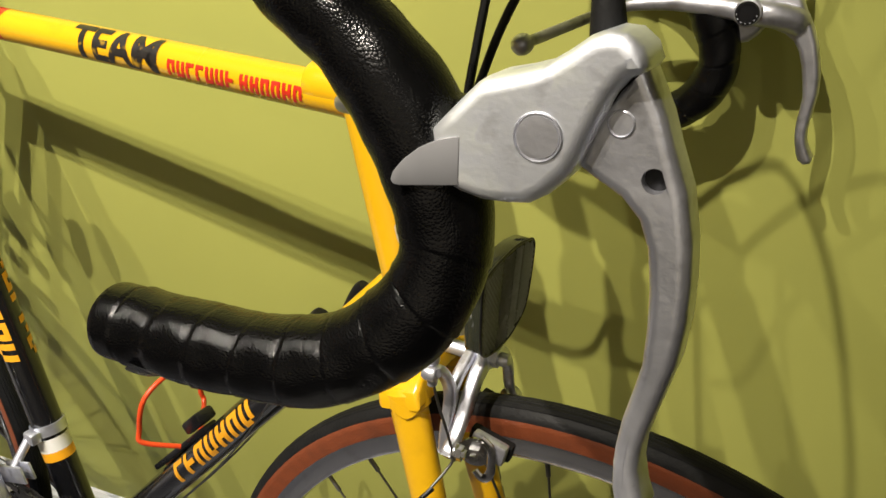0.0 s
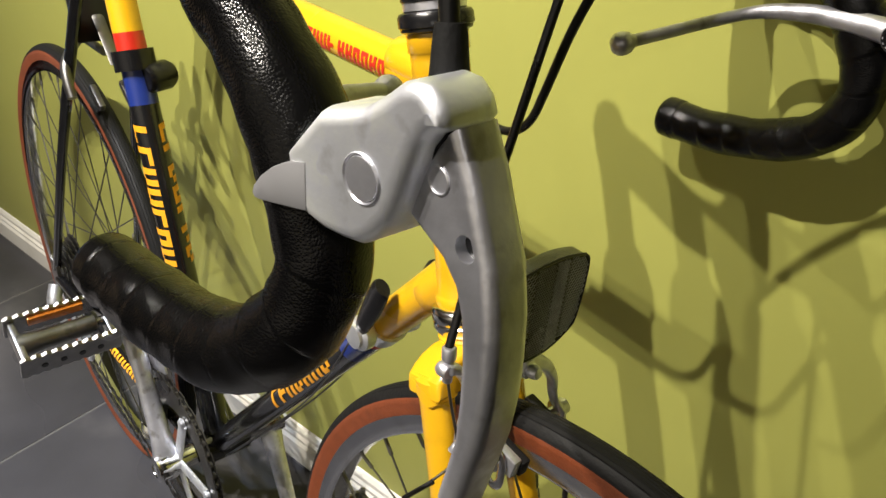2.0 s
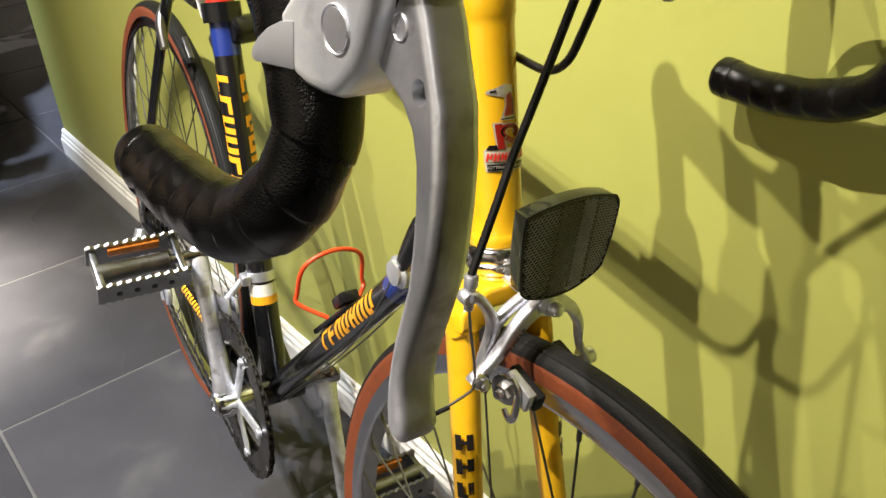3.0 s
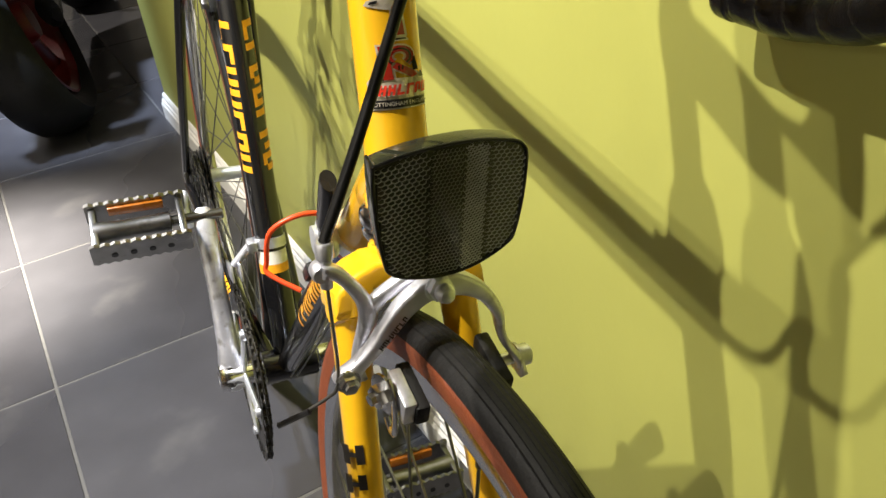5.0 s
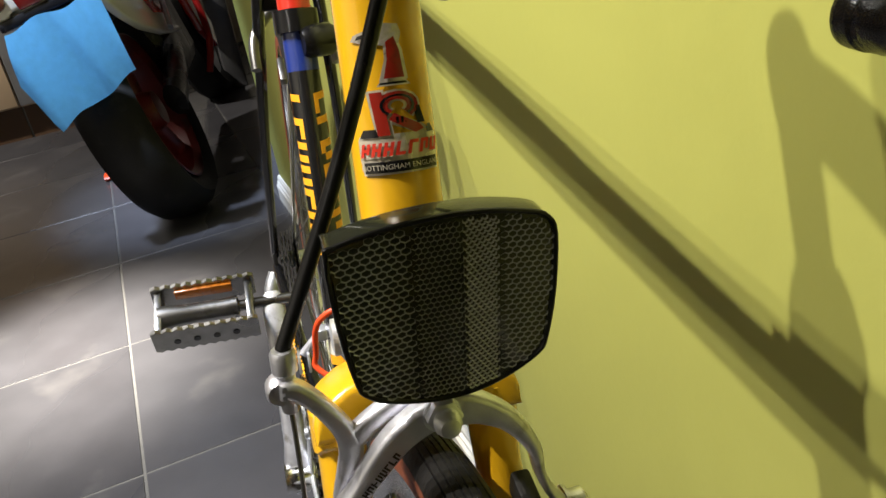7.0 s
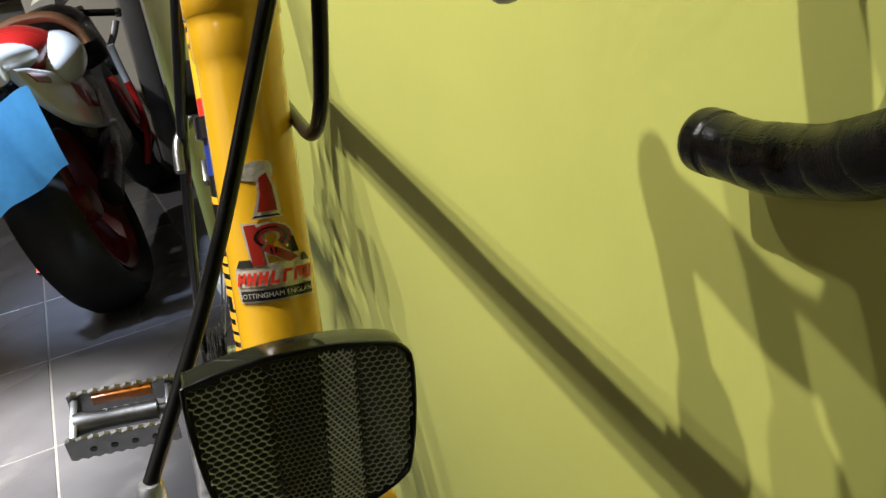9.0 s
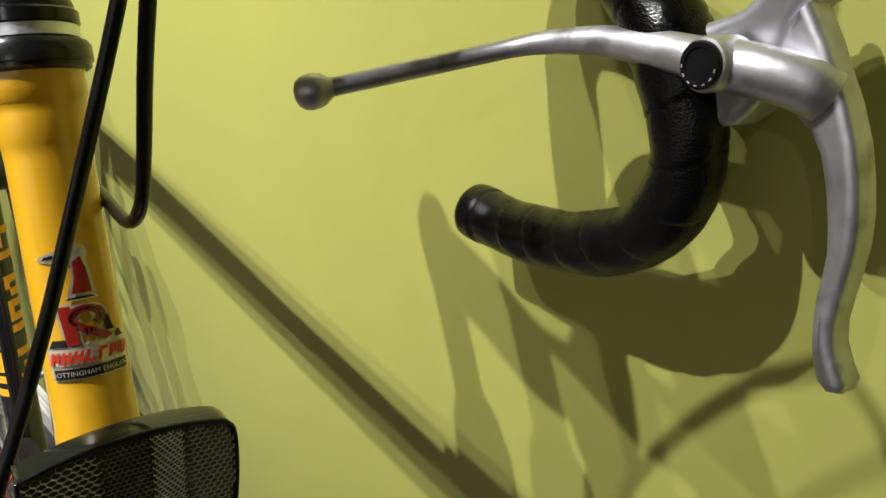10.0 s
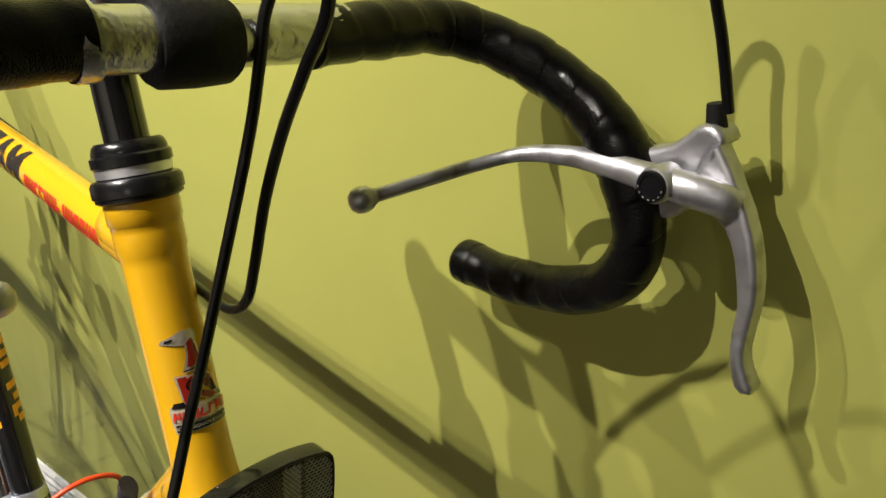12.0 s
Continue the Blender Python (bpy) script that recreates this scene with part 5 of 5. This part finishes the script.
sweep(bm, line(c + up_n * 0.0172 - dt_dir * 0.03 + V(0, 0.008, 0), c + up_n * 0.0172 + dt_dir * 0.045 + V(0, 0.008, 0)), 0.0024, 10)
cage = part("bottle_cage", bm, CAGE_RED, bike, "orange-red wire bottle cage")
bm = fresh()
box(bm, (0.11, 0.016, 0.006), Matrix.Translation(c + up_n * 0.0175 + dt_dir * 0.03) @ pose(0, 0, 0, 0, -45, 0), 0.002)
box(bm, (0.03, 0.020, 0.012), Matrix.Translation(c + up_n * 0.026 + dt_dir * 0.075) @ pose(0, 0, 0, 0, -45, 0), 0.003)
part("cage_bracket", bm, PLASTIC, cage, "black plastic bracket")

# ---- motorcycle behind ----
MOTO = Matrix.Translation((-2.218, -0.242, 0.0)) @ pose(0, 0, 0, 0, 0, 168) @ pose(0, 0, 0, -14, 0, 0)
TAIL = Matrix.Translation((0, -0.038, 0))
moto = thing("motorcycle", "white and red sports motorcycle on its stand seen from the tail", "motorcycle", MOTO)
bm = fresh()
n = 64
prof = [(-0.05, 0.215), (-0.075, 0.245), (-0.085, 0.275), (-0.06, 0.302), (0, 0.312), (0.06, 0.302), (0.085, 0.275), (0.075, 0.245), (0.05, 0.215)]
rings = [[bm.verts.new((r * math.sin(2 * math.pi * k / n), y, 0.312 + r * math.cos(2 * math.pi * k / n))) for y, r in prof] for k in range(n)]
for k in range(n):
    for j in range(len(prof) - 1):
        bm.faces.new((rings[k][j], rings[k][j + 1], rings[(k + 1) % n][j + 1], rings[(k + 1) % n][j])).smooth = True
part("tyre", bm, RUBBER, moto, "wide black rear tyre")
bm = fresh()
lathe(bm, V(0, -0.07, 0.312), (0, 1, 0), [(0.216, 0.0), (0.222, 0.002), (0.20, 0.02), (0.195, 0.07), (0.20, 0.12), (0.222, 0.138), (0.216, 0.14)], 48)
lathe(bm, V(0, -0.06, 0.312), (0, 1, 0), [(0, 0), (0.05, 0), (0.06, 0.03), (0.06, 0.09), (0.05, 0.12), (0, 0.12)], 24)
for k in range(3):
    a = 2 * math.pi * k / 3 + 0.4
    sweep(bm, [(0.04 * math.sin(a), 0, 0.312 + 0.04 * math.cos(a)), (0.2 * math.sin(a), 0, 0.312 + 0.2 * math.cos(a))], (0.03, 0.035), 12, up=(0, 1, 0))
part("rim", bm, RIM_RED, moto, "dark red three-spoke rim")
bm = fresh()
for s in (-1, 1):
    sweep(bm, spline([(0.0, s * 0.11, 0.31), (0.25, s * 0.11, 0.36), (0.5, s * 0.09, 0.40)], 5), (0.03, 0.05), 12)
part("swing_arm", bm, PLASTIC, moto, "black swing arm")
bm = fresh()
sweep(bm, spline([(-0.335, 0.006, 0.738), (-0.22, 0.004, 0.741), (-0.12, -0.004, 0.739), (-0.02, -0.012, 0.732), (0.10, -0.020, 0.715)], 5), lambda t: (0.098, 0.046 + 0.004 * t), 28)
part("tail_fairing", bm, FAIRING, moto, "white tail fairing", TAIL)
bm = fresh()
outline = spline([(0.104, -0.004, 0), (0.104, -0.034, 0), (0.095, -0.046, 0), (0.070, -0.047, 0), (0.054, -0.038, 0), (-0.046, -0.038, 0), (-0.060, -0.047, 0), (-0.095, -0.046, 0), (-0.104, -0.034, 0), (-0.102, 0.004, 0), (-0.090, 0.034, 0), (-0.070, 0.047, 0), (0.072, 0.047, 0), (0.092, 0.030, 0)], 3, True)
puff(bm, [(p.x, p.y) for p in outline], 0.016, Matrix.Translation((-0.340, 0.008, 0.740)) @ pose(0, 0, 0, 0, -12, 0) @ pose(0, 0, 0, 0, 0, 90), 0.008, 4)
part("tail_panel", bm, FAIRING, moto, "white tail panel with rounded corners", TAIL)
bm = fresh()
box(bm, (0.016, 0.068, 0.058), Matrix.Translation((-0.353, 0.012, 0.725)) @ pose(0, 0, 0, 0, -12, 0), 0.006, 3)
part("tail_lamp", bm, LAMP_RED, moto, "square red tail lamp", TAIL)
for s in (-1, 1):
    bm = fresh()
    lathe(bm, V(-0.352, 0.011 + s * 0.074, 0.734), (-1, 0, 0.2), [(0.024, 0), (0.024, 0.006), (0.021, 0.009), (0, 0.011)], 24)
    part("indicator", bm, LAMP_AMBER, moto, "round dark amber indicator", TAIL)
    # side cover with its red flashes, falling towards the footrest
    bm = fresh()
    puff(bm, [(-0.320, 0.716), (-0.310, 0.696), (-0.230, 0.619), (-0.140, 0.570), (-0.040, 0.526), (0.180, 0.466), (0.420, 0.428), (0.400, 0.465), (0.360, 0.500), (0.330, 0.585), (0.160, 0.640), (-0.010, 0.672), (-0.200, 0.705)], 0.012, Matrix.Translation((0, s * 0.100, 0)), 0.007, 4)
    part("side_cover", bm, FAIRING, moto, "cream-white side cover under the seat", TAIL)
    bm = fresh()
    puff(bm, [(0.110, 0.640), (0.290, 0.608), (0.330, 0.560), (0.350, 0.500), (0.170, 0.533), (0.130, 0.580)], 0.003, Matrix.Translation((0, s * 0.1125, 0)), 0.002, 2)
    part("red_flash", bm, FAIR_RED, moto, "", TAIL)
    bm = fresh()
    puff(bm, [(-0.250, 0.696), (-0.110, 0.674), (-0.070, 0.656), (-0.085, 0.644), (-0.200, 0.664)], 0.003, Matrix.Translation((0, s * 0.1125, 0)), 0.002, 2)
    part("red_flash", bm, FAIR_RED, moto, "", TAIL)
bm = fresh()
sweep(bm, spline([(-0.08, -0.010, 0.740), (0.02, -0.020, 0.738), (0.14, -0.030, 0.728), (0.26, -0.035, 0.715), (0.38, -0.035, 0.69)], 6), lambda t: (0.078 + 0.030 * math.sin(t * 3.1), 0.035 + 0.050 * math.sin(min(1.0, t * 1.3) * 3.1)), 28)
part("seat_cowl", bm, FAIR_RED, moto, "red seat cowl", TAIL)
bm = fresh()
bmesh.ops.create_uvsphere(bm, u_segments=28, v_segments=18, radius=1.0)
for v in bm.verts:
    bulge = 1.0 - 0.14 * max(0.0, -v.co.z)
    v.co = V(0.170 + 0.150 * v.co.x, -0.118 + 0.066 * v.co.y * bulge, 0.686 + 0.076 * v.co.z)
for f in bm.faces:
    f.smooth = True
part("cowl_dome", bm, FAIRING, moto, "rounded white number panel on the cowl", TAIL)
bm = fresh()
sweep(bm, spline([(0.33, 0.06, 0.812), (0.34, -0.02, 0.823), (0.34, -0.118, 0.797), (0.35, -0.165, 0.740), (0.35, -0.172, 0.690)], 6), (0.030, 0.016), 14)
part("seat_edge", bm, TAN, moto, "tan leather seat edge", TAIL)
bm = fresh()
sweep(bm, [(0.31, -0.128, 0.555), (0.26, -0.128, 0.515), (0.20, -0.128, 0.472)], (0.012, 0.008), 10, up=(0, 1, 0))
part("footrest_bracket", bm, ALLOY_DULL, moto, "pale alloy footrest bracket", TAIL)
bm = fresh()
sweep(bm, spline([(0.40, -0.218, 0.655), (0.41, -0.210, 0.600), (0.43, -0.202, 0.530)], 5), lambda t: (0.010 + 0.008 * t, 0.012), 12, up=(0, 1, 0))
part("fairing_edge", bm, FAIRING, moto, "white fairing edge", TAIL)
bm = fresh()
sweep(bm, spline([(0.43, -0.202, 0.530), (0.42, -0.197, 0.450), (0.40, -0.180, 0.365), (0.39, -0.130, 0.275)], 5), lambda t: (0.020 - 0.006 * t, 0.012), 12, up=(0, 1, 0))
part("side_fairing", bm, FAIR_RED, moto, "red lower side fairing", TAIL)
bm = fresh()
puff(bm, [(0.40, 0.57), (0.60, 0.55), (0.66, 0.38), (0.54, 0.32), (0.42, 0.40)], 0.012, Matrix.Translation((0, -0.165, 0)), 0.006, 3)
part("inner_fairing", bm, FAIR_RED, moto, "dark red inner fairing", TAIL)
bm = fresh()
sweep(bm, spline([(0.38, -0.02, 0.70), (0.50, -0.03, 0.74), (0.66, -0.03, 0.76), (0.82, -0.02, 0.72), (0.92, 0.0, 0.62)], 5), lambda t: (0.12, 0.04 + 0.045 * math.sin(t * 3.1)), 22)
part("tank", bm, PLASTIC, moto, "dark fuel tank behind the seat", TAIL)
bm = fresh()
sweep(bm, spline([(0.82, -0.020, 0.850), (0.90, -0.040, 0.866), (1.00, -0.040, 0.850)], 5), lambda t: (0.050, 0.020 + 0.020 * math.sin(t * 3.1)), 18)
part("clock_cowl", bm, FAIRING, moto, "pale clock cowl ahead of the tank", TAIL)
bm = fresh()
sweep(bm, [(0.90, 0.225, 0.731), (0.90, 0.114, 0.777), (0.90, 0.0, 0.800), (0.90, -0.114, 0.777), (0.90, -0.222, 0.732)], 0.013, 14)
bar = part("handlebar", bm, PLASTIC, moto, "black handlebar with bright ends", TAIL)
for s in (-1, 1):
    bm = fresh()
    lathe(bm, V(0.90, s * 0.222, 0.732), (0, s, -0.41), [(0.016, -0.004), (0.017, 0.0), (0.017, 0.012), (0.012, 0.018), (0, 0.019)], 18)
    part("bar_end", bm, CHROME, bar, "polished bar end")
    bm = fresh()
    sweep(bm, [(0.88, s * 0.209, 0.708), (0.88, s * 0.180, 0.672), (0.88, s * 0.143, 0.636)], (0.012, 0.006), 10, up=(1, 0, 0))
    part("lever", bm, ALLOY_DULL, bar)
bm = fresh()
box(bm, (0.46, 0.22, 0.34), Matrix.Translation((0.58, 0.0, 0.45)), 0.06)
part("engine", bm, OILY, moto, "dark engine block")
bm = fresh()
box(bm, (0.10, 0.190, 0.024), Matrix.Translation((-0.300, 0.018, 0.680)), 0.006)
box(bm, (0.34, 0.14, 0.12), Matrix.Translation((-0.02, 0.0, 0.625)), 0.04)
part("plate_holder", bm, PLASTIC, moto, "black plate holder and undertray", TAIL)
bm = fresh()
n = 64
rings = [[bm.verts.new((1.38 + r * math.sin(2 * math.pi * k / n), y * 0.8, 0.30 + r * 0.96 * math.cos(2 * math.pi * k / n))) for y, r in prof] for k in range(n)]
for k in range(n):
    for j in range(len(prof) - 1):
        bm.faces.new((rings[k][j], rings[k][j + 1], rings[(k + 1) % n][j + 1], rings[(k + 1) % n][j])).smooth = True
part("front_tyre", bm, RUBBER, moto)
bm = fresh()
for s in (-1, 1):
    sweep(bm, [(1.38, s * 0.09, 0.30), (1.16, s * 0.10, 0.80)], 0.024, 14)
part("front_fork", bm, CHROME, moto)
bm = fresh()
sweep(bm, [(0.45, 0.14, 0.28), (0.36, 0.26, 0.02)], 0.012, 10)
part("side_stand", bm, STEEL, moto)

# blue cloth hung over the plate holder
bm = fresh()
cols, rows = 26, 26
grid = []
for j in range(rows):
    v = j / (rows - 1)
    row = []
    for i in range(cols):
        u = i / (cols - 1) - 0.5
        y = -0.012 + 0.234 * u + v * (0.012 + 0.027 * (u + 0.5))
        fold = 0.012 * math.sin(u * 9 + 0.6 + 2.0 * v) * v + 0.008 * math.sin(u * 21 + 4 * v) * v
        low = 0.193 + 0.055 * (u + 0.5) if u < 0.4 else 0.2425 - 1.3 * (u - 0.4)
        row.append(bm.verts.new((-0.362 - 0.012 * math.sin(v * 1.4) + fold, y, 0.669 + 0.006 * math.sin(u * 11) - v * low)))
    grid.append(row)
for j in range(rows - 1):
    for i in range(cols - 1):
        bm.faces.new((grid[j][i], grid[j][i + 1], grid[j + 1][i + 1], grid[j + 1][i])).smooth = True
bmesh.ops.solidify(bm, geom=bm.faces[:], thickness=0.003)
cloth = tagged(part("cloth", bm, CLOTH), "light blue cloth hanging from the motorcycle tail", "cloth")
cloth.matrix_basis = MOTO @ TAIL

bm = fresh()
sweep(bm, [(-2.735, -0.50, 0.012), (-2.725, -0.42, 0.013)], lambda t: (0.03, 0.012), 12)
tagged(part("plastic_wedge", bm, CAGE_RED), "small bright red plastic wedge on the floor", "wedge")

# ---- cabinets ----
CAB_X = -3.59


def cabinet(y0, y1, front, label):
    c = thing("base_cabinet", label, "cabinet", Matrix.Translation((CAB_X - 0.28, (y0 + y1) / 2, 0)), "base cabinets along the far wall")
    w = y1 - y0
    bm = fresh()
    box(bm, (0.52, w - 0.002, 0.722), Matrix.Translation((-0.01, 0, 0.506)), 0.002)
    part("body", bm, CREAM, c)
    bm = fresh()
    box(bm, (0.02, w - 0.01, 0.144), Matrix.Translation((0.20, 0, 0.072)))
    part("plinth", bm, PLINTH, c, "dark brown plinth")
    bm = fresh()
    box(bm, (0.02, w - 0.008, 0.230), Matrix.Translation((0.262, 0, 0.740)), 0.004)
    d = part("drawer_front", bm, front, c)
    bm = fresh()
    sweep(bm, spline([(0.272, -0.07, 0.772), (0.300, -0.05, 0.764), (0.300, 0.05, 0.764), (0.272, 0.07, 0.772)], 5), 0.006, 10)
    part("handle", bm, STEEL, d, "dark bow handle")
    bm = fresh()
    box(bm, (0.02, w - 0.008, 0.462), Matrix.Translation((0.262, 0, 0.384)), 0.004)
    d = part("door", bm, front, c)
    bm = fresh()
    sweep(bm, spline([(0.272, w * 0.40, 0.59), (0.300, w * 0.40, 0.57), (0.300, w * 0.40, 0.49), (0.272, w * 0.40, 0.47)], 5), 0.006, 10)
    part("handle", bm, STEEL, d, "dark bow handle")
    return c


for k in range(5):
    grey = k == 4
    cabinet(-2.78 + 0.5 * k, -2.28 + 0.5 * k, GREYMETAL if grey else CREAM, "base cabinet with grey metal fronts and bow handles" if grey else "cream laminate base cabinet with bow handles")
bm = fresh()
box(bm, (0.58, 2.52, 0.036), Matrix.Translation((CAB_X - 0.27, -1.53, 0.887)), 0.006)
tagged(part("worktop", bm, DARKTOP), "dark worktop on the cream cabinets", "worktop")
bm = fresh()
box(bm, (0.26, 0.40, 0.22), Matrix.Translation((CAB_X - 0.15, -0.965, 1.015)), 0.01)
tagged(part("cardboard_box", bm, TILE_ORANGE), "orange box standing on the dark worktop", "box")
bm = fresh()
lathe(bm, V(CAB_X - 0.15, -0.640, 0.905), (0, 0, 1), [(0, 0), (0.050, 0), (0.053, 0.004), (0.053, 0.100), (0.046, 0.112), (0.046, 0.118), (0, 0.120)], 24)
tagged(part("jar", bm, FAIRING), "white and pink jar standing on the dark worktop", "jar")
bm = fresh()
box(bm, (0.10, 0.09, CEIL), Matrix.Translation((-3.65, 0.125, CEIL / 2)), 0.01)
tagged(part("column", bm, GREYMETAL), "grey metal clad column beside the cabinets", "column", kind="structure")

# ---- floor: tiles on a grout bed ----
bm = fresh()
box(bm, (ROOM_X1 - ROOM_X0, 2.2 - ROOM_Y0, 0.1), Matrix.Translation(((ROOM_X0 + ROOM_X1) / 2, (2.2 + ROOM_Y0) / 2, -0.0515)))
floor = tagged(part("floor", bm, GROUT), "dark grey porcelain tiled floor with pale grout", "floor", kind="structure")
PITCH_X, PITCH_Y = 0.471, 0.471
bm = fresh()
box(bm, (PITCH_X - 0.005, PITCH_Y - 0.005, 0.010), Matrix.Translation((0, 0, -0.005)), 0.0012, 1)
tile = finish("tile", bm, TILE, 30)
for i in range(-9, 9):
    for j in range(-9, 6):
        x, y = -1.010 + (i + 0.5) * PITCH_X, -0.487 + (j + 0.5) * PITCH_Y
        if ROOM_X0 < x < ROOM_X1 and ROOM_Y0 < y < 2.1:
            ob = new("tile", tile)
            ob.parent = floor
            ob.location = (x, y, 0)
